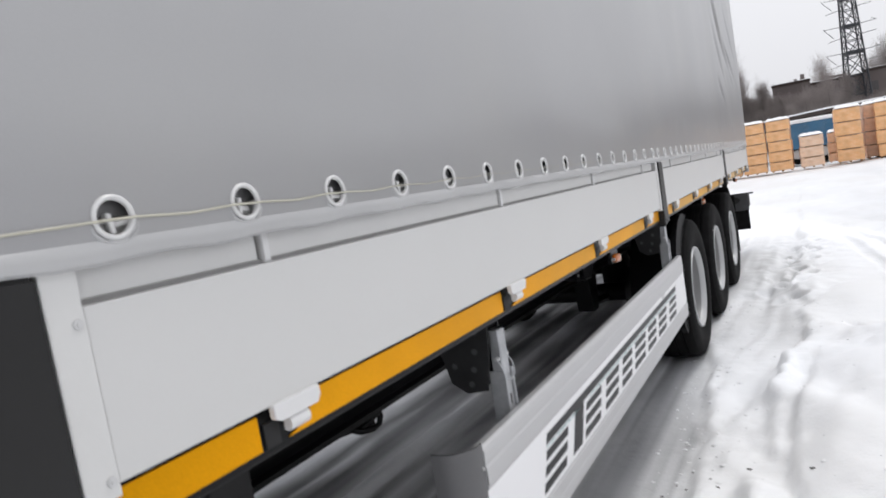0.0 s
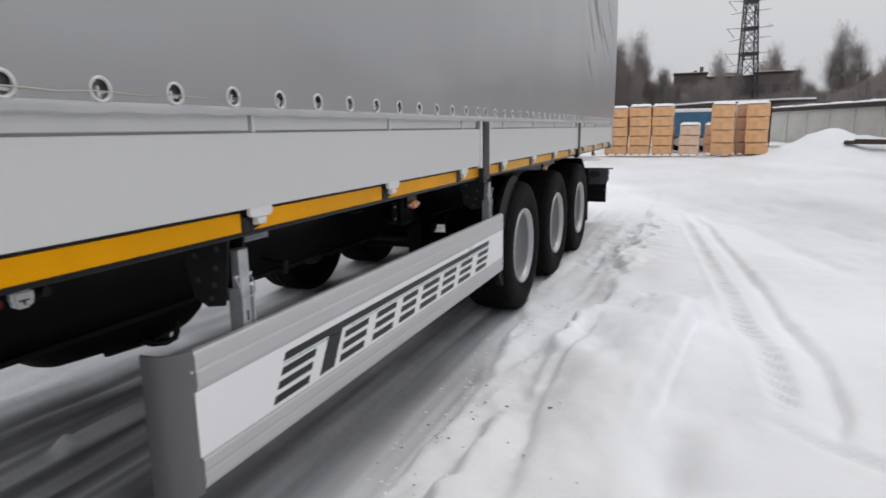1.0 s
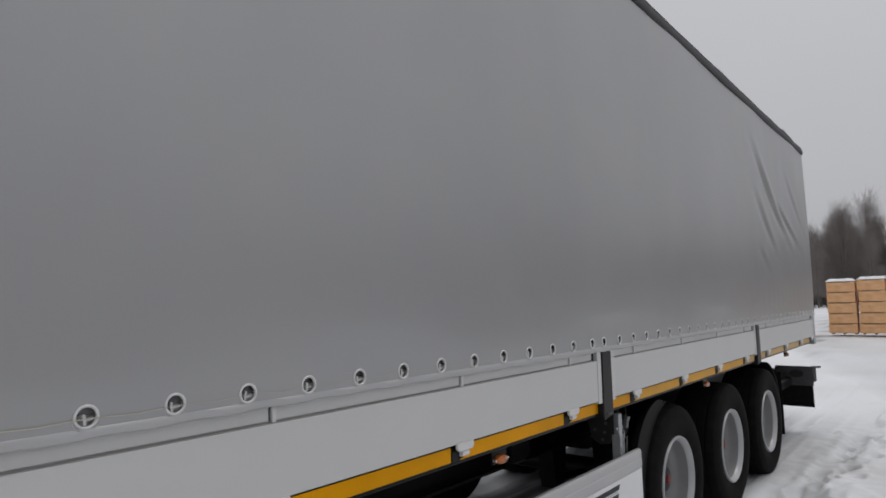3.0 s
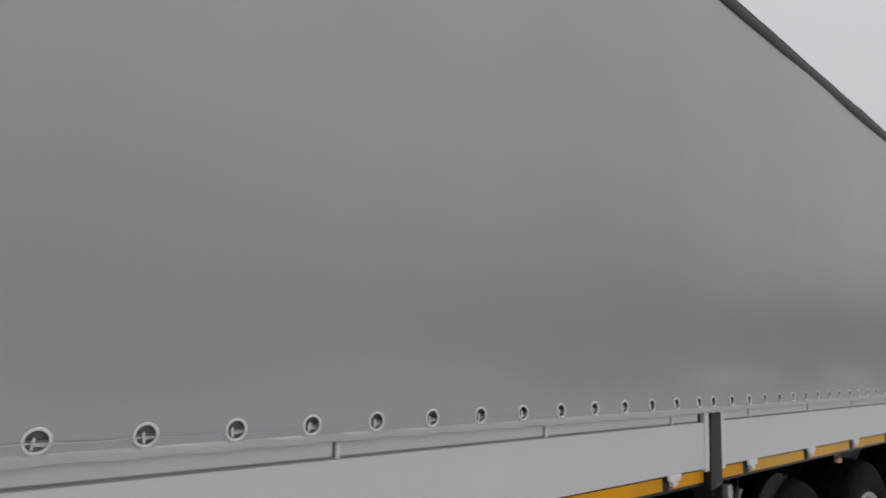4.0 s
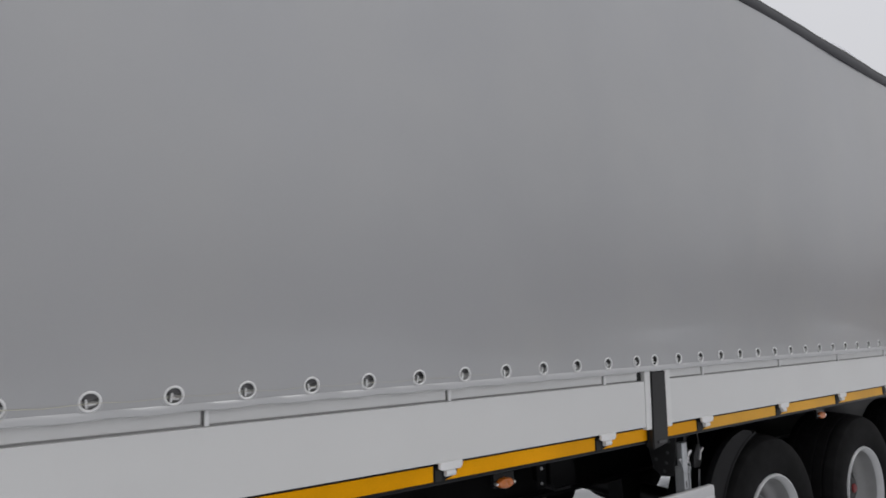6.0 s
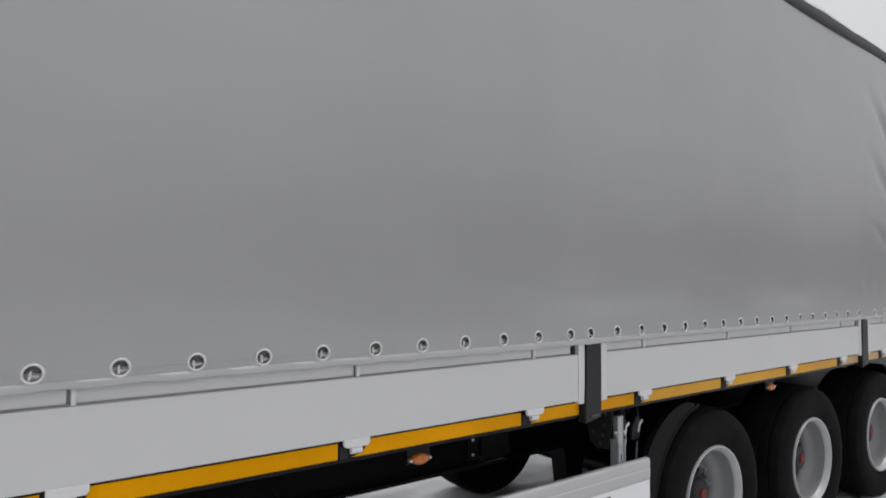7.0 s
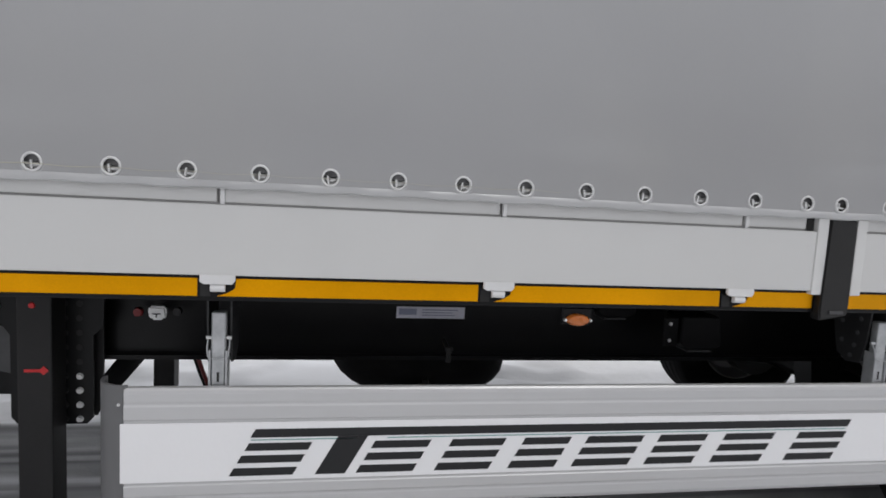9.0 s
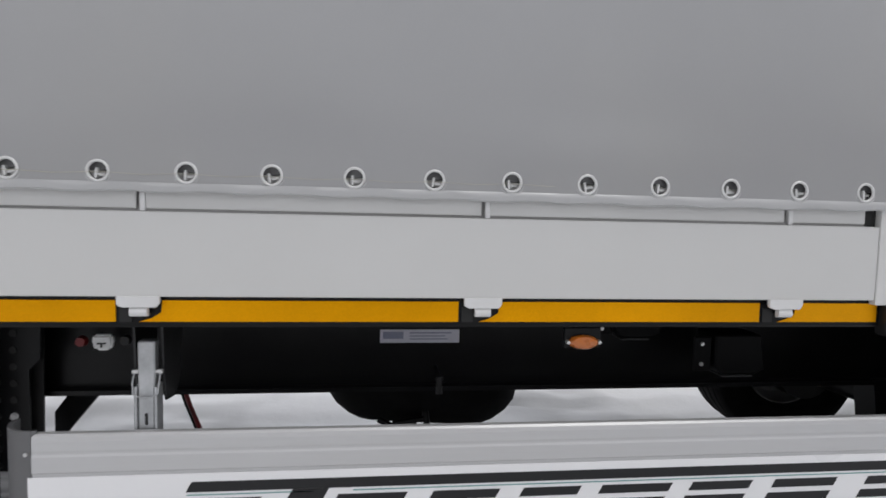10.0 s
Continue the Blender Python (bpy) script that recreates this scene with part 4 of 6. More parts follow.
# wheels
def wheel_meshes():
    t = bmesh.new()
    prof = [(-0.080, 0.293), (-0.062, 0.306), (-0.048, 0.335), (-0.038, 0.375), (-0.034, 0.425), (-0.037, 0.468), (-0.048, 0.497), (-0.060, 0.515), (-0.085, 0.527),
            (-0.118, 0.531), (-0.123, 0.522), (-0.133, 0.522), (-0.138, 0.532), (-0.185, 0.534), (-0.190, 0.524), (-0.200, 0.524), (-0.205, 0.534),
            (-0.262, 0.534), (-0.267, 0.524), (-0.277, 0.524), (-0.282, 0.534), (-0.330, 0.532), (-0.335, 0.522), (-0.345, 0.522), (-0.350, 0.531),
            (-0.385, 0.527), (-0.408, 0.515), (-0.428, 0.47), (-0.434, 0.42), (-0.42, 0.36), (-0.39, 0.306), (-0.37, 0.293)]
    lathe(t, prof, 64, closed=True)
    tyre = mesh_of("tyre", t, TYRE, True, 28)
    r = bmesh.new()
    # barrel and disc in the paint that has the recess shade mixed in
    lathe(r, [(-0.088, 0.286), (-0.082, 0.276), (-0.110, 0.271), (-0.150, 0.264), (-0.174, 0.252), (-0.184, 0.234),
              (-0.205, 0.219), (-0.232, 0.212), (-0.240, 0.192), (-0.230, 0.165), (-0.230, 0.125), (-0.250, 0.125), (-0.258, 0.24), (-0.30, 0.265), (-0.375, 0.285), (-0.375, 0.292), (-0.09, 0.2935)], 64, closed=True)
    rim = mesh_of("rim", r, RIM, True, 40)
    e = bmesh.new()
    lathe(e, [(-0.058, 0.310), (-0.046, 0.306), (-0.045, 0.297), (-0.058, 0.289), (-0.070, 0.279), (-0.084, 0.2755), (-0.086, 0.284), (-0.064, 0.300)], 64, closed=True)
    lip = mesh_of("rim_lip", e, RIM_LIP, True, 40)
    h = bmesh.new()
    lathe(h, [(-0.30, 0.124), (-0.225, 0.124), (-0.212, 0.116), (-0.185, 0.096), (-0.155, 0.090), (-0.143, 0.080), (-0.136, 0.062), (-0.134, 0.0005)], 32)
    star = []
    for k in range(60):
        a = k * math.tau / 60
        star.append((0.128 + 0.020 * math.cos(10 * a), a))
    back = [h.verts.new((-0.222, r * math.cos(a), r * math.sin(a))) for r, a in star]
    face = [h.verts.new((-0.178, (r - 0.006) * math.cos(a), (r - 0.006) * math.sin(a))) for r, a in star]
    boss = [h.verts.new((-0.170, 0.094 * math.cos(a), 0.094 * math.sin(a))) for r, a in star]
    for k in range(60):
        q = (k + 1) % 60
        h.faces.new((back[k], back[q], face[q], face[k]))
        h.faces.new((face[k], face[q], boss[q], boss[k]))
    hub = mesh_of("hub", h, HUB, True, 40)
    c = bmesh.new()
    lathe(c, [(-0.138, 0.036), (-0.127, 0.034), (-0.122, 0.026), (-0.120, 0.0005)], 8)
    cap = mesh_of("hub_cap", c, RED)
    s = bmesh.new()
    rod(s, (-0.231, 0, 0), (-0.205, 0, 0), 0.018, 0.0165, 6)
    rod(s, (-0.205, 0, 0), (-0.187, 0, 0), 0.011, 0.010, 8)
    nut = mesh_of("wheel_nut", s, GALV)
    # hand holes: dark discs on the wheel disc in place of shaded openings
    o = bmesh.new()
    rod(o, (-0.2395, 0, 0), (-0.2355, 0, 0), 0.019, 0.019, 14)
    hole = mesh_of("hand_hole", o, SHADOW_GAP)
    return tyre, rim, hub, cap, nut, hole, lip


TYRE_M, RIM_M, HUB_M, CAP_M, NUT_M, HOLE_M, LIP_M = wheel_meshes()


def wheel(at, parent, turn=0.0, full=True):
    w = link("wheel", TYRE_M, parent, "black road tyre on a silver steel rim", at=at)
    link("rim", RIM_M, w)
    link("rim_lip", LIP_M, w, "bright silver rim edge")
    if full:
        link("hub", HUB_M, w)
        link("hub_cap", CAP_M, w, "red hub cap")
        for i in range(10):
            a = turn + i * math.tau / 10
            link("wheel_nut", NUT_M, w, at=(0, 0.168 * math.cos(a), 0.168 * math.sin(a)))
            b = a + math.tau / 20
            link("hand_hole", HOLE_M, w, at=(0, 0.186 * math.cos(b), 0.186 * math.sin(b)))
    return w


AXLES = [1.145, 2.465, 3.78]
for i, y in enumerate(AXLES):
    wheel(pose(-0.012, y, 0.545), trailer, 0.3 * i + 0.1)
    wheel(pose(-WIDTH + 0.005, y, 0.545, 0, 0, 180), trailer, 0.2 * i)
    bm = bmesh.new()
    rod(bm, (-2.25, y, 0.545), (-0.25, y, 0.545), 0.075, 0.075, 20)
    axle = part("axle", bm, BLACK, trailer, smooth=True)
    for x in (-0.52, -1.98):
        bm = bmesh.new()
        rod(bm, (x - 0.06, y, 0.545), (x + 0.06, y, 0.545), 0.20, 0.20, 24)
        part("brake_drum", bm, HUB, axle, smooth=True)
    for x in (-0.78, -1.76):
        bm = bmesh.new()
        prism(bm, [(y - 0.62, 0.80), (y - 0.42, 0.80), (y - 0.46, 0.52), (y - 0.58, 0.52)], "x", x - 0.06, x + 0.06)
        part("hanger", bm, BLACK, trailer)
        bm = bmesh.new()
        rod(bm, (x, y - 0.52, 0.56), (x, y + 0.40, 0.47), 0.035, 0.035, 8)
        part("trailing_arm", bm, BLACK, trailer)
        bm = bmesh.new()
        lathe(bm, [(0.0, 0.0005), (0.0, 0.10), (0.05, 0.135), (0.16, 0.14), (0.24, 0.12), (0.30, 0.10), (0.30, 0.0005)], 20)
        bmesh.ops.rotate(bm, verts=bm.verts, cent=(0, 0, 0), matrix=Matrix.Rotation(radians(-90), 3, "Y"))
        shift(bm, x, y + 0.40, 0.495)
        part("air_spring", bm, TYRE, trailer, smooth=True)

# mudguard shells
def mudguard(y, a0, a1, x0, x1, name="mudguard"):
    bm = bmesh.new()
    prev = None
    for i in range(19):
        a = radians(a0 + (a1 - a0) * i / 18)
        row = [bm.verts.new((x, y + r * math.cos(a), 0.545 + r * math.sin(a))) for r in (0.585, 0.598) for x in (x0, x1)]
        if prev:
            for j, k in ((0, 1), (1, 3), (3, 2), (2, 0)):
                bm.faces.new((prev[j], row[j], row[k], prev[k]))
        else:
            bm.faces.new((row[0], row[1], row[3], row[2]))
        prev = row
    bm.faces.new((prev[0], prev[1], prev[3], prev[2]))
    return part(name, bm, PLASTIC_BLACK, trailer, "black plastic mudguard", smooth=True)


PLASTIC_BLACK = material("black_moulded_plastic", (0.005, 0.005, 0.0055), 0.5, var=0.15, scale=6, fine=200, dust=0.2, dust_col=(0.007, 0.007, 0.007), spec=0.1)
guard_front = mudguard(1.145, 104, 200, -0.43, -0.075)
mudguard(3.78, -25, 80, -0.43, -0.075)
bm = bmesh.new()
arc = [radians(108 + 92 * i / 16) for i in range(17)]
outline = [(1.145 + 0.598 * math.cos(a), 0.545 + 0.598 * math.sin(a)) for a in arc] + [(1.145 + (0.615 + 0.13 * math.sin((a - arc[0]) / (arc[-1] - arc[0]) * math.pi) ** 0.7) * math.cos(a), 0.545 + (0.615 + 0.13 * math.sin((a - arc[0]) / (arc[-1] - arc[0]) * math.pi) ** 0.7) * math.sin(a)) for a in arc[::-1]]
prism(bm, outline, "x", -0.115, -0.078)
part("skirt", bm, PLASTIC_BLACK, guard_front)
for x0, x1 in ((-0.45, -0.06), (-2.44, -2.05)):
    part("mudflap", slab(x0, x1, 4.40, 4.412, 0.30, 0.98, 0.003), TYRE, trailer, "black rubber mudflap")
    part("mudflap", slab(x0, x1, 6.165, 6.18, 0.34, 0.64, 0.003), TYRE, trailer, "black rubber mudflap")
for x0, x1 in ((-0.50, -0.05), (-2.45, -2.0)):
    plate = part("end_plate", slab(x0, x1, 6.15, 6.163, 0.62, 0.875, 0.003), DARK_GALV, trailer, "dark grey steel end plate with an oval hole")
    # the oval hole is a dark disc with its shade painted, not cut through
    bm = bmesh.new()
    lathe(bm, [(-0.002, 0.0005), (-0.002, 1.0), (0.002, 0.98), (0.002, 0.0005)], 24)
    bmesh.ops.rotate(bm, verts=bm.verts, cent=(0, 0, 0), matrix=Matrix.Rotation(radians(90), 3, "Z"))
    bmesh.ops.scale(bm, vec=(0.085, 1, 0.05), verts=bm.verts)
    shift(bm, (x0 + x1) / 2 + 0.03, 6.149, 0.775)
    part("oval_hole", bm, SHADOW_GAP, plate)
part("rear_bumper", slab(-2.42, -0.08, 6.20, 6.36, 0.60, 0.82, 0.012), BLACK, trailer, "black rear underrun bumper")
for x in (-0.05, -2.42):
    lampbox = part("tail_lamp_box", slab(x - 0.05, x + 0.0, 6.19, 6.40, 0.66, 0.86, 0.012), PLASTIC_BLACK, trailer, "black tail lamp housing")
    part("lens", slab(x - 0.045, x - 0.005, 6.401, 6.416, 0.67, 0.85, 0.004), RED, lampbox)
    part("rubber_arm", slab(x - 0.01, x + 0.05, 6.39, 6.47, 0.835, 0.855, 0.004), TYRE, lampbox)
part("tail_bracket", slab(-0.50, -0.30, 4.45, 6.16, 0.62, 0.72, 0.012), BLACK, trailer)
part("tail_bracket", slab(-0.90, -0.70, 5.9, 6.15, 0.62, 0.79, 0.01), BLACK, trailer)

# spare wheel lying flat in its carrier
bm = bmesh.new()
lathe(bm, [(-0.325, 0.26), (-0.335, 0.36), (-0.315, 0.48), (-0.275, 0.534), (-0.21, 0.545), (-0.15, 0.53), (-0.09, 0.485), (-0.035, 0.41), (-0.008, 0.343), (0.0, 0.295), (-0.02, 0.24), (-0.30, 0.24)], 56, closed=True)
bmesh.ops.rotate(bm, verts=bm.verts, cent=(0, 0, 0), matrix=Matrix.Rotation(radians(90), 3, "Y"))
spare = part("spare_wheel", bm, TYRE, trailer, "black spare tyre lying flat under the frame", smooth=True, at=pose(-1.80, -1.35, 0.29, -3.5, -18.75, 0))
bm = bmesh.new()
rod(bm, (0, 0, 0.06), (0, 0, 0.30), 0.245, 0.245, 32)
part("rim", bm, HUB, spare)
bm = bmesh.new()
rod(bm, (-1.80, -1.35, 0.80), (-1.80, -1.35, 0.34), 0.018, 0.018, 8)
rod(bm, (-1.80, -1.43, 0.285), (-1.33, -1.43, 0.45), 0.02, 0.02, 8)
part("spare_carrier", bm, BLACK, trailer, smooth=True)
tube("carrier_loop", [(-1.33, -1.60, 0.475), (-1.33, -1.53, 0.435), (-1.33, -1.44, 0.412), (-1.33, -1.38, 0.418), (-1.33, -1.36, 0.45), (-1.33, -1.37, 0.51)], 0.017, BLACK, trailer)
tube("carrier_loop", [(-1.33, -1.53, 0.452), (-1.33, -1.37, 0.475)], 0.014, BLACK, trailer)
bm = bmesh.new()
rod(bm, (-0.57, -1.40, 0.835), (-0.57, -1.40, 0.885), 0.012, 0.012, 10)
rod(bm, (-0.57, -1.40, 0.885), (-0.57, -1.40, 0.90), 0.018, 0.016, 10)
rod(bm, (-0.57, -1.40, 0.885), (-0.70, -1.40, 0.90), 0.009, 0.009, 8)
part("drain_valve", bm, HUB, trailer, smooth=True)
bm = bmesh.new()
lathe(bm, [(-0.42, 0.0005), (-0.415, 0.06), (-0.39, 0.115), (-0.36, 0.13), (0.36, 0.13), (0.39, 0.115), (0.415, 0.06), (0.42, 0.0005)], 28)
shift(bm, -1.27, 0.15, 0.93)
part("air_tank", bm, BLACK, trailer, "black compressed-air tank", smooth=True)
def valve_box(x, y, z, w, d, h):
    bm = bmesh.new()
    prism(bm, [(y - w / 2, z + h), (y + w / 2, z + h), (y + w / 2 + 0.02, z + 0.02), (y + w / 2 - 0.02, z), (y - w / 2 + 0.03, z), (y - w / 2, z + 0.03)], "x", x - d, x)
    bmesh.ops.bevel(bm, geom=list(bm.edges), offset=0.006, segments=1, affect="EDGES")
    body = part("valve_box", bm, PLASTIC_BLACK, trailer, "black air valve block with a pale lower edge")
    part("cover_rim", slab(x - d * 0.8, x + 0.003, y - w / 2 + 0.03, y + w / 2 - 0.03, z - 0.008, z - 0.001, 0.002, 1), DARK_GALV, body)
    plate = part("port_plate", slab(x - 0.03, x - 0.02, y - w / 2 - 0.075, y - w / 2 - 0.005, z + 0.01, z + h - 0.01, 0.004, 1), PLASTIC_BLACK, body)
    for k in (0.25, 0.75):
        bm = bmesh.new()
        rod(bm, (x - 0.021, y - w / 2 - 0.045, z + h * k), (x - 0.014, y - w / 2 - 0.045, z + h * k), 0.008, 0.007, 8)
        part("port", bm, ZINC, plate)


valve_box(-0.60, -0.63, 1.035, 0.17, 0.12, 0.135)
valve_box(-0.44, -0.30, 0.93, 0.18, 0.14, 0.15)
tube("air_hose", [(-2.10, -2.86, 0.84), (-2.12, -2.81, 0.64), (-2.13, -2.76, 0.49), (-2.13, -2.70, 0.30), (-2.13, -2.62, 0.10)], 0.013, RED, trailer, "red and black air hose")
tube("air_hose", [(-2.13, -2.89, 0.84), (-2.15, -2.84, 0.64), (-2.16, -2.79, 0.49), (-2.16, -2.73, 0.30), (-2.16, -2.65, 0.10)], 0.012, BLACK, trailer)
for x, y0, y1, z in ((-0.70, -2.4, 0.3, 1.12), (-0.71, -2.2, 0.9, 1.09), (-0.70, 0.3, 3.4, 1.10)):
    n = 24
    tube("air_line", [(x + 0.01 * math.sin(i * 0.9), y0 + (y1 - y0) * i / n, z - 0.012 * abs(math.sin(i * math.pi / 6))) for i in range(n + 1)], 0.007, PLASTIC_BLACK, trailer)

# printed label, marker lamps and the white indicator on the frame
label = part("frame_label", slab(-0.7335, -0.7315, -1.616, -1.303, 0.990, 1.043, 0.0008, 1), LABEL, trailer, "pale printed frame label")
bm = bmesh.new()
for y0, y1, z0, z1 in ((-1.605, -1.525, 1.006, 1.034), (-1.50, -1.335, 1.027, 1.032), (-1.50, -1.36, 1.015, 1.019), (-1.50, -1.35, 1.003, 1.007)):
    box(bm, -0.7314, -0.7306, y0, y1, z0, z1)
part("label_print", bm, LABEL_INK, label)


def marker(y):
    bm = bmesh.new()
    lathe(bm, [(-0.012, 0.0005), (-0.012, 1.0), (0.0, 1.0), (0.008, 0.82), (0.011, 0.4), (0.0115, 0.0005)], 24)
    for v in bm.verts:
        v.co.y *= 0.044
        v.co.z *= 0.021
    lamp = part("marker_lamp", bm, ORANGE, trailer, "orange oval side marker lamp", smooth=True, at=(-0.048, y, 1.143))
    for s in (-1, 1):
        bm = bmesh.new()
        rod(bm, (-0.012, s * 0.047, 0), (0.004, s * 0.047, 0), 0.0065, 0.005, 10)
        part("screw", bm, ZINC, lamp)
    part("lamp_bracket", slab(-0.03, -0.0125, -0.055, 0.055, -0.018, 0.04, 0.003), BLACK, lamp)


for y in (-5.0, -1.043, 1.83, 4.75):
    marker(y)
bm = bmesh.new()
prism(bm, [(-2.632, 1.045), (-2.566, 1.045), (-2.562, 1.01), (-2.575, 0.988), (-2.622, 0.988), (-2.636, 1.01)], "x", -0.66, -0.63)
bmesh.ops.bevel(bm, geom=list(bm.edges), offset=0.008, segments=2, affect="EDGES")
ind = part("indicator_plate", bm, ENAMEL, trailer, "white rounded indicator plate", smooth=True)
bm = bmesh.new()
box(bm, -0.6297, -0.628, -2.616, -2.585, 1.012, 1.017)
box(bm, -0.6297, -0.628, -2.604, -2.598, 1.000, 1.012)
part("mark", bm, INK, ind)
bm = bmesh.new()
rod(bm, (-0.66, -2.675, 1.018), (-0.635, -2.675, 1.018), 0.020, 0.016, 16)
part("red_button", bm, RED, trailer, "dark red round button", smooth=True)
bm = bmesh.new()
rod(bm, (-0.66, -2.525, 1.022), (-0.635, -2.525, 1.022), 0.018, 0.016, 16)
part("black_button", bm, HUB, trailer, smooth=True)

# ---------- side guard ----------
guard = new("side_guard")
guard.parent = trailer
bm = bmesh.new()
GX = -0.040
prof = [(GX - 0.030, 0.902), (GX - 0.010, 0.902), (GX - 0.003, 0.896), (GX, 0.884), (GX - 0.001, 0.858), (GX - 0.002, 0.853), (GX - 0.002, 0.848), (GX + 0.001, 0.842), (GX + 0.001, 0.800),
        (GX - 0.003, 0.796), (GX - 0.003, 0.788), (GX - 0.003, 0.588), (GX - 0.003, 0.580), (GX + 0.001, 0.576), (GX + 0.001, 0.545), (GX - 0.0022, 0.540), (GX - 0.0022, 0.535), (GX, 0.529), (GX, 0.500), (GX - 0.006, 0.486), (GX - 0.030, 0.482)]
prism(bm, prof, "y", -2.545, 0.458)
part("guard_panel", bm, ALU, guard, "ribbed brushed aluminium side guard panel")
sticker = part("sticker", slab(GX - 0.0029, GX + 0.0002, -2.556, 0.452, 0.589, 0.787, 0.0005, 1), STICKER, guard, "white vinyl strip with a black slanted bar logo")
SL = 0.56


def slanted(bm, y0, y1, z0, z1):
    o = SL * (z0 - 0.60)
    p = SL * (z1 - 0.60)
    prism(bm, [(y0 + o, z0), (y1 + o, z0), (y1 + p, z1), (y0 + p, z1)], "x", GX + 0.0004, GX + 0.0012)


bm = bmesh.new()
slanted(bm, -2.232, 0.035, 0.735, 0.764)
part("logo_bar", bm, INK, sticker)
bm = bmesh.new()
slanted(bm, -1.946, -1.846, 0.603, 0.7345)
part("logo_bar", bm, INK, sticker)
bm = bmesh.new()
slanted(bm, -2.225, -1.885, 0.7255, 0.7285)
slanted(bm, -1.775, 0.030, 0.7255, 0.7285)
part("logo_line", bm, TEAL, sticker)
for y0, y1 in ((-2.225, -2.02), (-1.81, -1.615), (-1.54, -1.345), (-1.275, -1.10), (-1.035, -0.815), (-0.75, -0.555), (-0.48, -0.27), (-0.165, 0.045)):
    for key, z0, z1 in (("a", 0.690, 0.716), ("b", 0.648, 0.674), ("c", 0.604, 0.631)):
        bm = bmesh.new()
        slanted(bm, y0, y1, z0, z1)
        part("logo_bar", bm, INK, sticker)

# rounded end cap at the front of the guard
bm = bmesh.new()
outer = [(GX - 0.004, -2.546)] + [(GX - 0.082 + 0.080 * math.cos(a), -2.548 - 0.088 * math.sin(a)) for a in [math.radians(q) for q in range(0, 91, 10)]] + [(GX - 0.105, -2.636)]
inner = [(x - 0.010 if i < 2 else x - 0.006, y + 0.010) for i, (x, y) in enumerate(outer)]
prism(bm, outer + inner[::-1], "z", 0.478, 0.912)
part("guard_end_cap", bm, PLASTIC, guard, "rounded grey plastic end cap", smooth=True)
bm = bmesh.new()
rod(bm, (GX - 0.012, -2.560, 0.85), (GX + 0.001, -2.560, 0.85), 0.006, 0.005, 8)
part("rivet", bm, ZINC, guard)
part("guard_rail", slab(GX - 0.075, GX - 0.031, -2.50, 0.44, 0.80, 0.86, 0.004), ALU, guard)
part("guard_rail", slab(GX - 0.075, GX - 0.031, -2.50, 0.44, 0.53, 0.59, 0.004), ALU, guard)
for y in (-2.268, 0.262):
    bm = bmesh.new()
    box(bm, -0.115, -0.078, y - 0.0225, y + 0.0225, 0.52, 1.145)
    bmesh.ops.bevel(bm, geom=list(bm.edges), offset=0.004, segments=1, affect="EDGES")
    stem = part("stem", bm, GALV, guard, "galvanised folding guard stem")
    # slot drawn as a dark sliver for the shade within
    part("stem_slot", slab(-0.0785, -0.0772, y - 0.004, y + 0.004, 0.912, 0.945), SHADOW_GAP, stem)
    part("stem_sleeve", slab(-0.125, -0.071, y - 0.030, y - 0.0228, 0.52, 1.02, 0.003), GALV, stem)
    part("stem_sleeve", slab(-0.125, -0.071, y + 0.0228, y + 0.030, 0.52, 1.02, 0.003), GALV, stem)
    tube("bail", [(-0.09, y - 0.034, 1.058), (-0.074, y - 0.035, 1.03), (-0.070, y - 0.032, 1.0), (-0.068, y - 0.012, 0.99), (-0.068, y + 0.012, 0.99), (-0.070, y + 0.032, 1.0), (-0.074, y + 0.035, 1.03), (-0.09, y + 0.034, 1.058)], 0.0024, GALV, stem)
    bm = bmesh.new()
    rod(bm, (-0.09, y - 0.040, 1.058), (-0.09, y + 0.040, 1.058), 0.006, 0.007, 8)
    part("pin", bm, ZINC, stem, smooth=True)
    bm = bmesh.new()
    prism(bm, [(-0.30, 1.18), (-0.10, 1.18), (-0.112, 1.05), (-0.13, 0.965), (-0.20, 0.955), (-0.25, 0.985)], "y", y + 0.032, y + 0.038)
    prism(bm, [(-0.30, 1.18), (-0.10, 1.18), (-0.112, 1.05), (-0.13, 0.965), (-0.20, 0.955), (-0.25, 0.985)], "y", y - 0.042, y - 0.036)
    bracket = part("stem_bracket", bm, BRACKET, stem, "perforated grey steel bracket")
    bm = bmesh.new()
    rod(bm, (0, -0.0445, 0), (0, -0.041, 0), 0.010, 0.009, 8)
    nut = mesh_of("bracket_nut", bm, DARK_GALV)
    for x, z in ((-0.145, 1.145), (-0.155, 1.085), (-0.165, 1.03), (-0.18, 0.985), (-0.235, 1.12), (-0.23, 1.04)):
        link("bracket_nut", nut, bracket, at=(x, y, z))
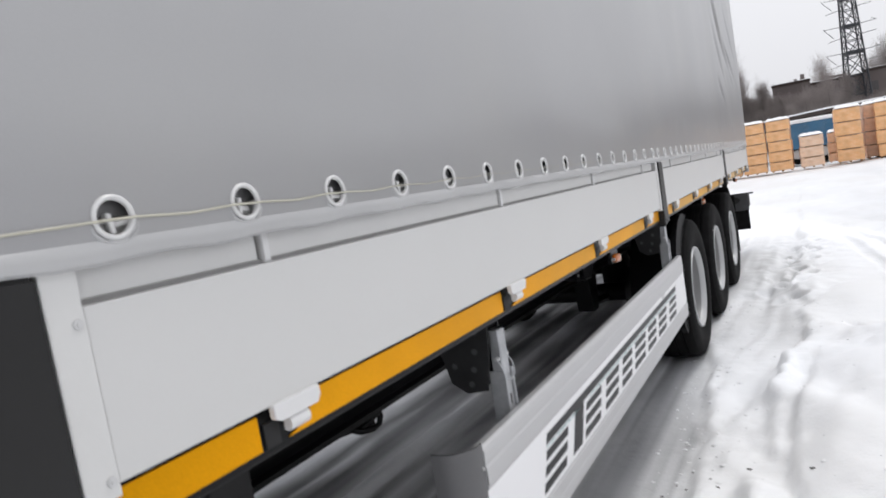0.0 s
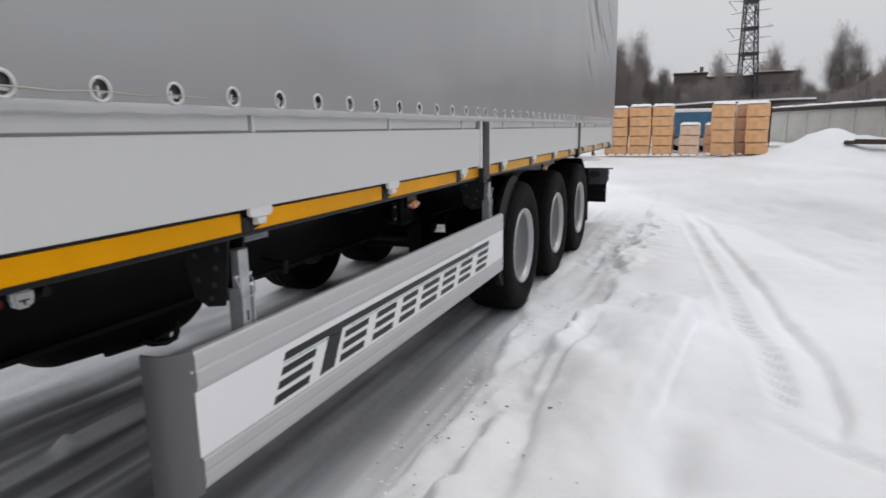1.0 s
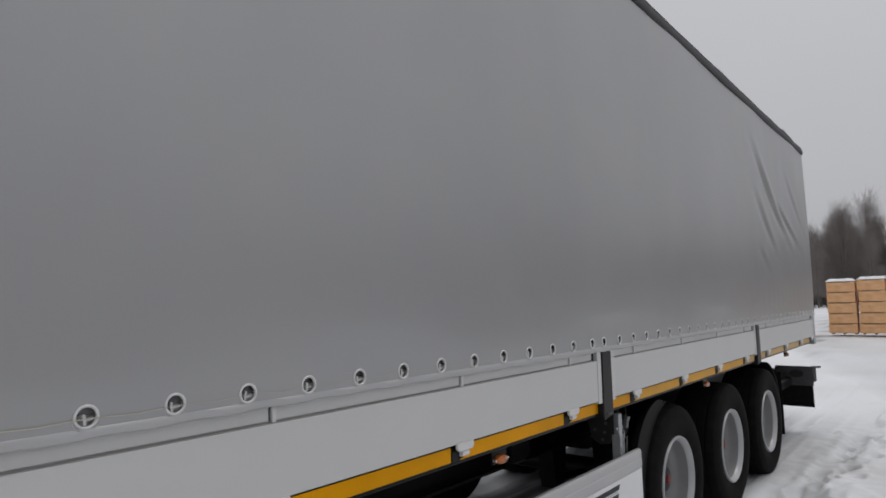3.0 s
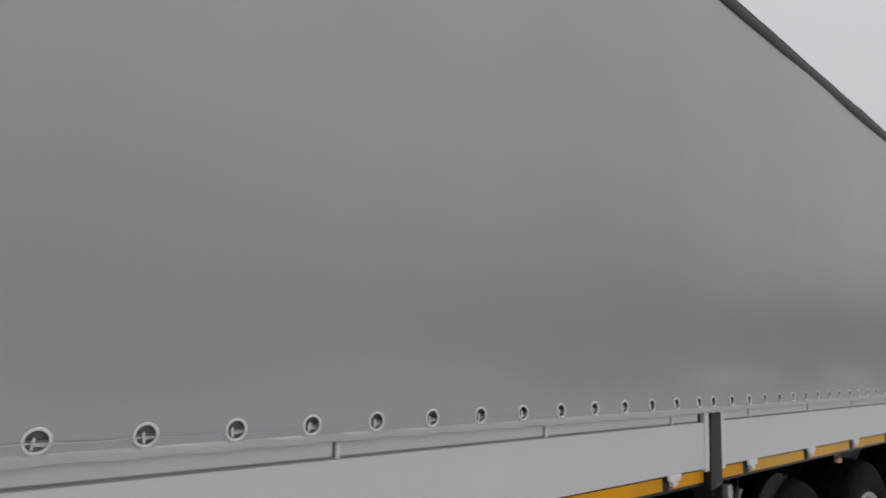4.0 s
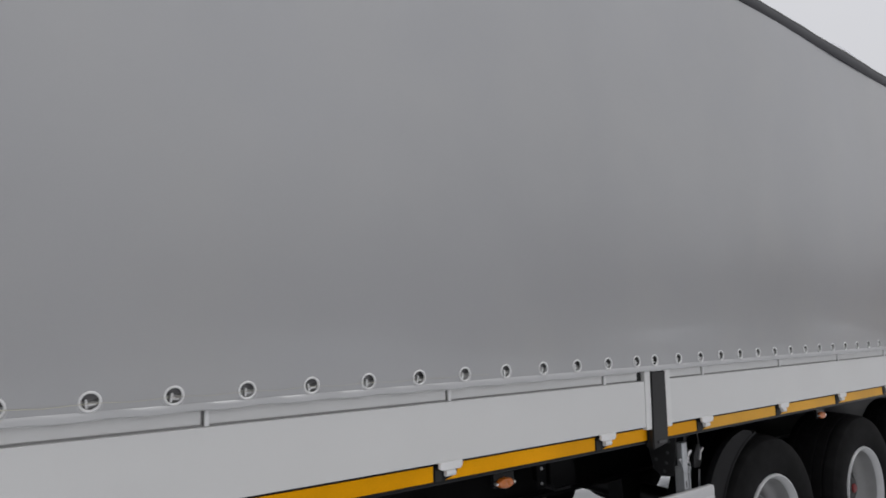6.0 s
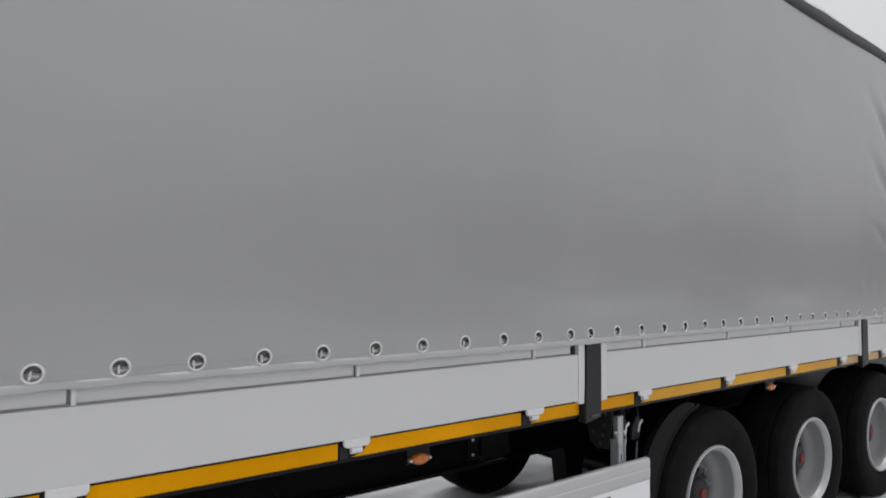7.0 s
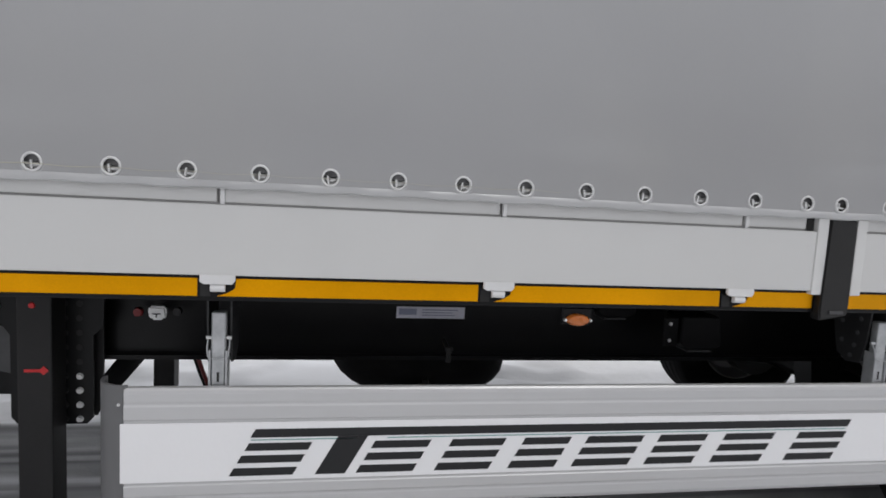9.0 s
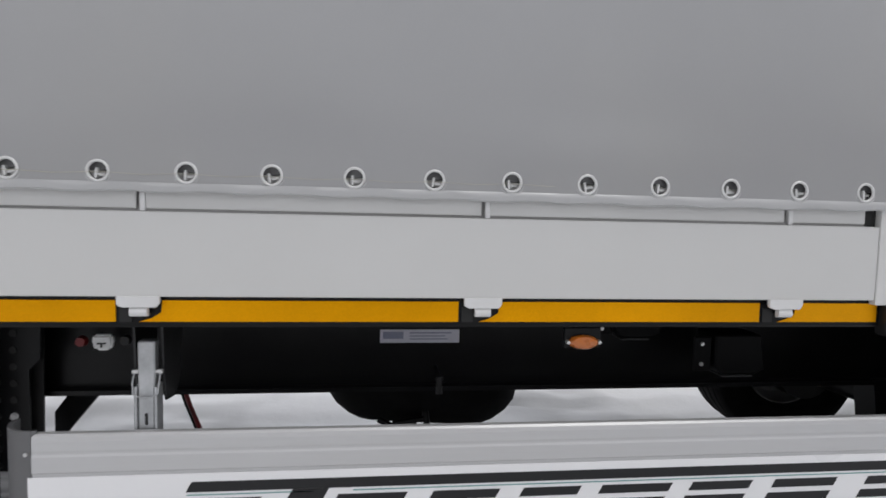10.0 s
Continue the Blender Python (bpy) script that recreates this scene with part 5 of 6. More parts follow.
# tensioner straps and their buckles behind the rear stem
for y in (0.355, 0.475):
    bm = bmesh.new()
    prism(bm, [(y - 0.008, 0.86), (y + 0.005, 0.86), (y + 0.014, 0.965), (y + 0.002, 0.965)], "x", -0.142, -0.138)
    strap = part("tension_strap", bm, GALV, trailer, "grey strap with a dark ratchet buckle")
    bm = bmesh.new()
    prism(bm, [(y - 0.022, 0.975), (y + 0.030, 0.968), (y + 0.050, 1.00), (y + 0.055, 1.085), (y + 0.020, 1.10), (y - 0.018, 1.04)], "x", -0.168, -0.146)
    bmesh.ops.bevel(bm, geom=list(bm.edges), offset=0.006, segments=1, affect="EDGES")
    ratchet = part("ratchet", bm, BRACKET, strap)
    bm = bmesh.new()
    prism(bm, [(y + 0.012, 1.015), (y + 0.026, 1.012), (y + 0.040, 1.055), (y + 0.062, 1.068), (y + 0.058, 1.080), (y + 0.030, 1.070)], "x", -0.146, -0.138)
    part("lever", bm, ZINC, ratchet)
    bm = bmesh.new()
    rod(bm, (-0.155, y + 0.042, 1.085), (-0.150, y + 0.02, 1.175), 0.004, 0.004, 8)
    part("hook", bm, BRACKET, strap)


# ---------- yard: wrapped block stacks ----------
def layer_mesh(w, d, h, mat, seed):
    """One wrapped layer of blocks: courses slightly uneven, a bound belly, bevelled edges."""
    rng = random.Random(seed)
    bm = bmesh.new()
    j = rng.uniform(-0.012, 0.012)
    box(bm, -w / 2 + j, w / 2 + j, -d / 2, d / 2, 0, h - 0.004)
    bmesh.ops.bevel(bm, geom=list(bm.edges), offset=0.018, segments=1, affect="EDGES")
    return mesh_of("block_layer", bm, mat)


LAYERS = [layer_mesh(1.0, 1.0, 1.0, m, s) for s, m in ((1, BRICK), (2, BRICK), (3, BRICK_PALE))]


YARD_Z = 0.30


def block_stack(x, y, w, d, z1, layers, turn, pale, seed, lean=0.0):
    rng = random.Random(seed)
    st = new("block_stack")
    st.matrix_basis = pose(x, y, YARD_Z, 0, lean, turn)
    tagged(st, "pale shrink-wrapped orange block stack with a snow cap" if pale else "orange shrink-wrapped block stack on pallets with snow on top", "block stack", "block stacks in the yard")
    step = z1 / layers
    for i in range(layers):
        z = i * step
        bm = bmesh.new()
        for k in (-0.42, -0.02, 0.38):
            box(bm, k * w, (k + 0.05) * w, -d * 0.47, d * 0.47, z - 0.01, z + 0.045)
        if i == 0:
            part("pallet", bm, WOOD, st)
        else:
            bm.free()
        me = LAYERS[2 if pale else rng.randrange(2)]
        o = link("block_layer", me, st)
        o.matrix_basis = Matrix.Translation((rng.uniform(-0.02, 0.02), 0, z + (0.045 if i == 0 else 0.004))) @ Matrix.Diagonal((w * rng.uniform(0.97, 1.0), d, step - (0.055 if i == 0 else 0.012), 1))
        bm = bmesh.new()
        a, b = rng.uniform(-0.42, -0.30), rng.uniform(0.30, 0.42)
        box(bm, a * w, b * w, -d / 2 - 0.012, -d / 2 + 0.02, z + step - 0.036, z + step - 0.010)
        part("wrap_gap", bm, WOOD, st)
    bm = bmesh.new()
    g = [[bm.verts.new((w * (i / 8 - 0.5) * 1.03, d * (j / 8 - 0.5) * 1.03, z1 + (0.012 if i in (0, 8) or j in (0, 8) else 0.10 + 0.03 * math.sin(i * 1.7 + seed) * math.cos(j * 1.3)))) for i in range(9)] for j in range(9)]
    for a, b in zip(g, g[1:]):
        for i in range(8):
            bm.faces.new((a[i], a[i + 1], b[i + 1], b[i]))
    part("snow_cap", bm, SNOW_CLEAN, st, "thin snow cap", smooth=True)
    return st


block_stack(-2.04, 24.55, 0.93, 0.95, 1.96, 5, 2, False, 1)
block_stack(-1.06, 24.5, 0.86, 0.95, 2.00, 5, 1, False, 2)
block_stack(-0.14, 24.5, 0.82, 0.95, 2.00, 5, -2, False, 3)
block_stack(0.91, 24.5, 0.80, 0.95, 1.22, 3, 2, True, 4)
block_stack(1.80, 26.0, 0.62, 0.8, 1.20, 3, 0, True, 8)
block_stack(2.12, 24.5, 0.85, 0.95, 2.02, 4, 0, False, 5, 1.0)
block_stack(3.05, 25.3, 0.80, 0.9, 2.02, 4, 4, True, 6)
block_stack(3.42, 24.5, 0.84, 0.95, 2.02, 4, -3, False, 7, -0.6)

# blue covered truck body behind the stacks
truck = new("blue_truck_body")
tagged(truck, "blue steel truck body with snow along its top", "truck")
truck.matrix_basis = pose(1.5, 29.8, 0.26, 0, 0, 3)
part("body", slab(-1.9, 1.9, -1.1, 1.1, 0.72, 1.86, 0.03), BLUE, truck)
for x in (-1.6, -0.8, 0.0, 0.8, 1.6):
    part("rib", slab(x - 0.04, x + 0.04, -1.13, -1.102, 0.76, 1.82, 0.008), BLUE, truck)
part("snow_layer", slab(-1.92, 1.92, -1.12, 1.12, 1.864, 2.03, 0.05, 3), SNOW_CLEAN, truck)
part("chassis", slab(-1.9, 1.9, -0.9, 0.9, 0.48, 0.72, 0.01), BLACK, truck)
for x in (-1.2, -0.1, 0.75):
    bm = bmesh.new()
    lathe(bm, [(-0.13, 0.20), (-0.13, 0.28), (-0.12, 0.40), (-0.07, 0.44), (0.07, 0.44), (0.12, 0.40), (0.13, 0.28), (0.13, 0.20)], 24, closed=True)
    bmesh.ops.rotate(bm, verts=bm.verts, cent=(0, 0, 0), matrix=Matrix.Rotation(radians(90), 3, "Z"))
    shift(bm, x, -0.95, 0.48)
    wheel_part = part("wheel", bm, TYRE, truck, smooth=True)
    bm = bmesh.new()
    lathe(bm, [(-0.08, 0.0005), (-0.07, 0.19), (-0.10, 0.205), (0.05, 0.205), (0.05, 0.0005)], 20)
    bmesh.ops.rotate(bm, verts=bm.verts, cent=(0, 0, 0), matrix=Matrix.Rotation(radians(90), 3, "Z"))
    shift(bm, x, -0.95, 0.48)
    part("rim", bm, RIM_LIP, wheel_part, "pale steel rim", smooth=True)

# low shed roofs behind the stacks
def shed(p, q, z, label, wall_to):
    """A lean-to along the line p to q: thin roof with snow on it, on a board back wall."""
    sh = new("storage_shed")
    tagged(sh, label, "shed")
    d = Vector(q) - Vector(p)
    sh.matrix_basis = pose(p[0], p[1], 0, 0, 0, math.degrees(math.atan2(d.y, d.x)))
    n = d.length
    bm = bmesh.new()
    prism(bm, [(0, z - 0.20), (0.06, z - 0.22), (2.6, z - 0.10), (2.6, z + 0.0), (0, z - 0.05)], "x", 0, n)
    part("roof", bm, RUST, sh, "dark brown lean-to roof")
    bm = bmesh.new()
    prism(bm, [(-0.03, z - 0.046), (2.6, z + 0.004), (2.6, z + 0.10), (0.0, z + 0.03)], "x", -0.02, n + 0.02)
    bmesh.ops.bevel(bm, geom=list(bm.edges), offset=0.02, segments=2, affect="EDGES")
    part("roof_snow", bm, SNOW_CLEAN, sh, "thin snow along the roof")
    k = int(n * wall_to / 0.6)
    for i in range(k):
        part("wall_board", slab(n * wall_to * i / k + 0.01, n * wall_to * (i + 1) / k - 0.01, 1.9, 1.95, -0.2, z - 0.13, 0.005, 1), RUST, sh)
    for i in (0.03, 0.5, 0.97):
        x = n * wall_to * i
        part("pole", slab(x - 0.05, x + 0.05, 1.6, 1.7, -0.2, z - 0.15, 0.005), RUST, sh)


shed((-3.0, 39.0, 0), (1.70, 30.6, 0), 2.64, "low brown lean-to shed with a snowy roof", 1.0)
shed((1.82, 36.0, 0), (5.22, 33.0, 0), 2.78, "short brown lean-to shed with a thin snowy roof", 0.55)

# concrete panel fence with a snow-topped coping
def fence():
    wall = new("fence_wall")
    tagged(wall, "grey concrete panel fence with snow along its coping", "fence", kind="structure")
    p, q = Vector((-3.0, 73.2, 0)), Vector((15.0, 20.5, 0))
    d = (q - p)
    length = d.length
    turn = math.degrees(math.atan2(d.y, d.x))
    wall.matrix_basis = pose(p.x, p.y, 0, 0, 0, turn)
    n = 22
    w = length / n
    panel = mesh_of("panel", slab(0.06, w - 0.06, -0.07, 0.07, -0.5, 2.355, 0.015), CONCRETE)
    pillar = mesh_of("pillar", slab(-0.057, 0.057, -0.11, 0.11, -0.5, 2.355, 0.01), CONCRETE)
    for i in range(n):
        link("panel", panel, wall, at=(i * w, 0, 0))
        link("pillar", pillar, wall, at=(i * w, 0, 0))
    part("coping", slab(0, length, -0.30, 0.26, 2.36, 2.60, 0.01), RUST, wall, "dark brown coping board")
    bm = bmesh.new()
    rows = []
    for i in range(121):
        x = length * i / 120
        j = 0.02 * math.sin(i * 0.9) + 0.015 * math.sin(i * 2.3)
        rows.append([bm.verts.new((x, u, v)) for u, v in ((-0.31, 2.602), (-0.29 + j, 2.65 + j), (-0.1, 2.71 + j), (0.12, 2.70 + j), (0.27, 2.65), (0.27, 2.602))])
    for a, b in zip(rows, rows[1:]):
        for k in range(5):
            bm.faces.new((a[k], b[k], b[k + 1], a[k + 1]))
    part("coping_snow", bm, SNOW_CLEAN, wall, "ridge of snow", smooth=True)


fence()
bm = bmesh.new()
box(bm, 0, 4.2, -0.12, 0.12, 0.0, 0.12)
box(bm, 0.3, 4.0, -0.10, 0.10, 0.12, 0.17)
bmesh.ops.bevel(bm, geom=list(bm.edges), offset=0.012, segments=1, affect="EDGES")
beam = part("steel_beam", bm, RUST, None, at=pose(5.95, 21.7, 0.80, 0, 0.8, -3))
tagged(beam, "dark rusty steel beam lying on the snow heap", "beam")

# ---------- distance: building, pylon, woods ----------
house = new("office_building")
tagged(house, "dark brown flat-roofed building with snowy roof edge", "building")
house.matrix_basis = pose(0, 112, 0, 0, 0, 0)
for x0, x1, y0, top in ((-3.1, 2.15, 0.0, 10.1), (2.15, 9.2, 0.6, 9.4), (9.2, 15.7, 0.0, 9.8)):
    part("wall", slab(x0, x1, y0, 12, -0.5, top), FACADE, house)
    part("parapet", slab(x0 - 0.1, x1 + 0.1, y0 - 0.12, y0 - 0.003, top - 0.35, top + 0.08, 0.02), RUST, house)
    part("roof_snow", slab(x0 + 0.01, x1 - 0.01, y0 + 0.01, 11.9, top + 0.004, top + 0.16, 0.04), SNOW_CLEAN, house)
    n = int((x1 - x0) / 2.0)
    pane = mesh_of("window", slab(-0.55, 0.55, -0.05, -0.004, 0, 1.4), GLASS_DARK)
    for fl in range(3):
        for k in range(n):
            link("window", pane, house, at=(x0 + (k + 0.5) * (x1 - x0) / n, y0, 1.0 + 2.75 * fl))
for x, y, w, z0, z1 in ((1.2, 2, 0.3, 10.1, 11.2), (0.2, 3, 0.25, 10.1, 10.7), (6.0, 4, 1.1, 9.4, 10.1), (13.0, 3, 0.7, 9.8, 10.3)):
    part("chimney", slab(x - w, x + w, y - w, y + w, z0, z1, 0.02), FACADE, house)


def pylon():
    ob = new("power_pylon")
    tagged(ob, "tall dark lattice power pylon with short cross-arms", "pylon")
    ob.matrix_basis = pose(8.15, 108, 0, 0, -1.4, 12)
    def half(z):
        return 1.5 - 0.034 * z
    top = 20.5
    for sx, sy in ((-1, -1), (1, -1), (1, 1), (-1, 1)):
        bm = bmesh.new()
        rod(bm, (sx * half(-0.5), sy * half(-0.5), -0.5), (sx * half(top), sy * half(top), top), 0.13, 0.10, 4)
        rod(bm, (sx * half(top), sy * half(top), top), (0, 0, 25.2), 0.07, 0.05, 4)
        part("leg", bm, PYLON, ob)
    bm = bmesh.new()
    levels = [0.0, 3.2, 6.2, 9.0, 11.6, 14.0, 16.2, 18.4, 20.5]
    for a, b in zip(levels, levels[1:]):
        ha, hb = half(a), half(b)
        for (x0, y0), (x1, y1) in (((-1, -1), (1, -1)), ((1, -1), (1, 1)), ((1, 1), (-1, 1)), ((-1, 1), (-1, -1))):
            rod(bm, (x0 * ha, y0 * ha, a), (x1 * hb, y1 * hb, b), 0.06, 0.06, 4)
            rod(bm, (x1 * ha, y1 * ha, a), (x0 * hb, y0 * hb, b), 0.06, 0.06, 4)
            rod(bm, (x0 * hb, y0 * hb, b), (x1 * hb, y1 * hb, b), 0.06, 0.06, 4)
    part("lattice", bm, PYLON, ob)
    for z in (12.4, 16.2, 20.2):
        bm = bmesh.new()
        h = half(z)
        box(bm, -h - 0.1, h + 0.1, -h - 0.1, h + 0.1, z - 0.35, z + 0.1)
        part("collar", bm, PYLON, ob)
        for s in (-1, 1):
            bm = bmesh.new()
            rod(bm, (s * h, 0, z), (s * (h + 2.4), 0, z + 0.1), 0.05, 0.03, 4)
            part("cross_arm", bm, PYLON, ob)
            bm = bmesh.new()
            rod(bm, (s * h, 0, z - 1.5), (s * (h + 2.1), -0.3, z - 1.4 - 0.5 * (s < 0)), 0.05, 0.03, 4)
            part("cross_arm", bm, PYLON, ob)
            bm = bmesh.new()
            rod(bm, (s * (h + 2.4), 0, z + 0.1), (s * (h + 1.5), -1.0, z - 0.6 + 0.9 * s), 0.04, 0.04, 5)
            part("insulator", bm, PYLON, ob)
    return ob


pylon()


def bare_tree(seed, height):
    """A leafless tree: tapered trunk, limbs and a crown of many fine twigs."""
    rng = random.Random(seed)
    verts, faces = [], []

    def stick(p, q, r0, r1):
        d = (q - p).normalized()
        u = d.orthogonal().normalized()
        w = d.cross(u)
        k = len(verts)
        for c, r in ((p, r0), (q, r1)):
            for i in range(3):
                a = i * math.tau / 3
                verts.append(c + r * (math.cos(a) * u + math.sin(a) * w))
        for i in range(3):
            j = (i + 1) % 3
            faces.append((k + i, k + j, k + 3 + j, k + 3 + i))

    lean = Vector((rng.uniform(-0.04, 0.04), rng.uniform(-0.04, 0.04), 1)).normalized()
    stick(Vector((0, 0, -0.3)), lean * height * 0.5, 0.014 * height, 0.008 * height)
    stick(lean * height * 0.5, lean * height, 0.008 * height, 0.0012 * height)
    wide = rng.uniform(0.16, 0.22) * height
    lobes = [(rng.uniform(0, math.tau), rng.uniform(0.3, 1.0)) for _ in range(5)]

    def reach(t, a):
        """Half-width of the crown at a relative height and bearing."""
        body = math.sin(math.pi * min(1, max(0, (t - 0.16) / 0.86)) ** 0.75) ** 0.8
        return wide * body * (0.75 + 0.25 * sum(math.cos(a - b) * (1 if abs(t - c) < 0.3 else -0.4) for b, c in lobes) / 2.2)

    # limbs leave the trunk steeply and curve upwards
    tips = []
    for i in range(34):
        t = 0.18 + 0.70 * i / 33
        a = rng.uniform(0, math.tau)
        p = lean * height * t
        out = reach(min(0.97, t + 0.16), a) * rng.uniform(0.7, 1.05)
        rise = height * rng.uniform(0.14, 0.24) * (1.1 - 0.6 * t)
        mid = p + Vector((math.cos(a) * out * 0.55, math.sin(a) * out * 0.55, rise * 0.40))
        end = p + Vector((math.cos(a) * out, math.sin(a) * out, rise))
        r = 0.0032 * height * (1.15 - t)
        stick(p, mid, r, r * 0.6)
        stick(mid, end, r * 0.6, 0.005)
        tips.append((p, mid, end))
    # fine twigs, spread along the limbs and through the crown
    for i in range(2600):
        p, mid, end = rng.choice(tips)
        u = rng.random()
        base = p.lerp(mid, u * 2) if u < 0.5 else mid.lerp(end, u * 2 - 1)
        base = base + Vector((rng.gauss(0, 1), rng.gauss(0, 1), rng.gauss(0, 1))) * 0.035 * height
        away = Vector((base.x, base.y, 0))
        away = away.normalized() if away.length > 0.01 else Vector((1, 0, 0))
        d = (away * rng.uniform(-0.1, 0.75) + Vector((rng.gauss(0, 0.3), rng.gauss(0, 0.3), rng.uniform(0.6, 1.3)))).normalized()
        stick(base, base + d * height * rng.uniform(0.045, 0.12), 0.009, 0.005)
    return verts, faces, 2


def fir_tree(seed, height):
    rng = random.Random(seed)
    verts, faces = [], []
    k = 0
    for i in range(6):
        a = i * math.tau / 6
        verts.append(Vector((0.012 * height * math.cos(a), 0.012 * height * math.sin(a), -0.3)))
    verts.append(Vector((0, 0, height)))
    faces += [(i, (i + 1) % 6, 6) for i in range(6)]
    for i in range(420):
        t = rng.random() ** 0.8
        z = height * (0.08 + 0.9 * t)
        reach = height * 0.17 * (1.02 - t) * rng.uniform(0.6, 1.1) + 0.1
        a = rng.uniform(0, math.tau)
        c, s = math.cos(a), math.sin(a)
        w = 0.10 * reach + 0.12
        p = Vector((0, 0, z))
        q = Vector((c * reach, s * reach, z - reach * rng.uniform(0.25, 0.6)))
        m = (p + q) / 2 + Vector((0, 0, 0.05 * reach))
        side = Vector((-s, c, 0)) * w
        k = len(verts)
        verts += [p, m + side, q, m - side, m - Vector((0, 0, 0.3 * reach))]
        faces += [(k, k + 1, k + 2), (k, k + 2, k + 3), (k, k + 4, k + 2)]
    return verts, faces, 0


def tree_meshes(kind, seed, height, trunk_mat, crown_mat):
    verts, faces = kind(seed, height)[:2]
    first, rest = faces[:6], faces[6:]
    out = []
    for name, fs, mat in (("trunk", first, trunk_mat), ("crown", rest, crown_mat)):
        me = bpy.data.meshes.new(name)
        used = sorted({i for f in fs for i in f})
        index = {v: i for i, v in enumerate(used)}
        me.from_pydata([verts[i] for i in used], [], [tuple(index[i] for i in f) for f in fs])
        me.materials.append(mat)
        out.append(me)
    return out


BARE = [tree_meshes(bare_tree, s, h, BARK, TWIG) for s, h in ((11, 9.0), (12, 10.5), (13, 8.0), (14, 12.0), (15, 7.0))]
FIRS = [tree_meshes(fir_tree, s, h, BARK, NEEDLE) for s, h in ((21, 9.0), (22, 11.0))]


def tree(meshes, x, y, scale, turn, fir):
    t = link("fir_tree" if fir else "bare_tree", meshes[0], None, at=Matrix.Translation((x, y, 0)) @ Matrix.Rotation(turn, 4, "Z") @ Matrix.Diagonal((scale, scale, scale, 1)))
    tagged(t, "dark green fir at the edge of the wood" if fir else "bare brown winter tree at the edge of the wood", "tree", "trees of the wood edge")
    link("crown", meshes[1], t)
    return t


rng = random.Random(5)
for i in range(130):
    az = rng.uniform(-16, 24)
    dist = rng.uniform(76, 116)
    x, y = 1.2 - dist * math.sin(radians(az)), -3.8 + dist * math.cos(radians(az))
    if az > 4:
        s = rng.uniform(0.70, 1.05)
    else:
        s = rng.uniform(0.45, 0.72)
    fir = rng.random() < 0.05
    tree(rng.choice(FIRS if fir else BARE), x, y, s * (0.9 if fir else 1.0), rng.uniform(0, 6.28), fir)
# the tall birches that stand out against the sky
for az, dist, s, k in ((5.4, 92, 1.10, 3), (6.2, 95, 1.0, 1), (7.6, 92, 0.9, 3), (-10.1, 90, 1.02, 3), (-10.7, 91, 1.0, 1), (-9.5, 92, 0.95, 1), (-11.4, 92, 0.85, 0), (-12.6, 90, 0.72, 3), (-13.3, 91, 0.75, 1), (-14.3, 90, 0.8, 0), (-5.1, 128, 1.2, 3), (-5.6, 128, 1.05, 3), (-4.4, 129, 1.15, 1), (-1.3, 130, 1.15, 3), (9.5, 90, 0.95, 0), (12.5, 90, 0.9, 3)):
    tree(BARE[k], 1.2 - dist * math.sin(radians(az)), -3.8 + dist * math.cos(radians(az)), s, az * 3.1, False)


for i in range(22):
    az, dist = rng.uniform(1.5, 9.0), rng.uniform(86, 104)
    tree(rng.choice(BARE), 1.2 - dist * math.sin(radians(az)), -3.8 + dist * math.cos(radians(az)), rng.uniform(0.72, 0.98), rng.uniform(0, 6.28), False)


def woods_line(az):
    """Distance and height of the wood's edge by the bearing from the yard: nearer and taller beside the yard."""
    beside = np.exp(-((np.mod(az, 2 * np.pi) - np.radians(283)) / 1.15) ** 4)
    ahead = np.exp(-((np.mod(az + np.pi, 2 * np.pi) - np.pi - np.radians(4)) / np.radians(24)) ** 6)
    dist = 122 - 62 * beside - 26 * ahead
    left = np.exp(-((np.mod(az + np.pi, 2 * np.pi) - np.pi - np.radians(8)) / np.radians(8)) ** 4)
    top = 6.6 - 1.4 * ahead + 2.2 * left + 2.2 * beside + 0.7 * np.sin(az * 9) + 0.6 * np.sin(az * 23 + 1) + 0.5 * np.sin(az * 57 + 2)
    return dist, top


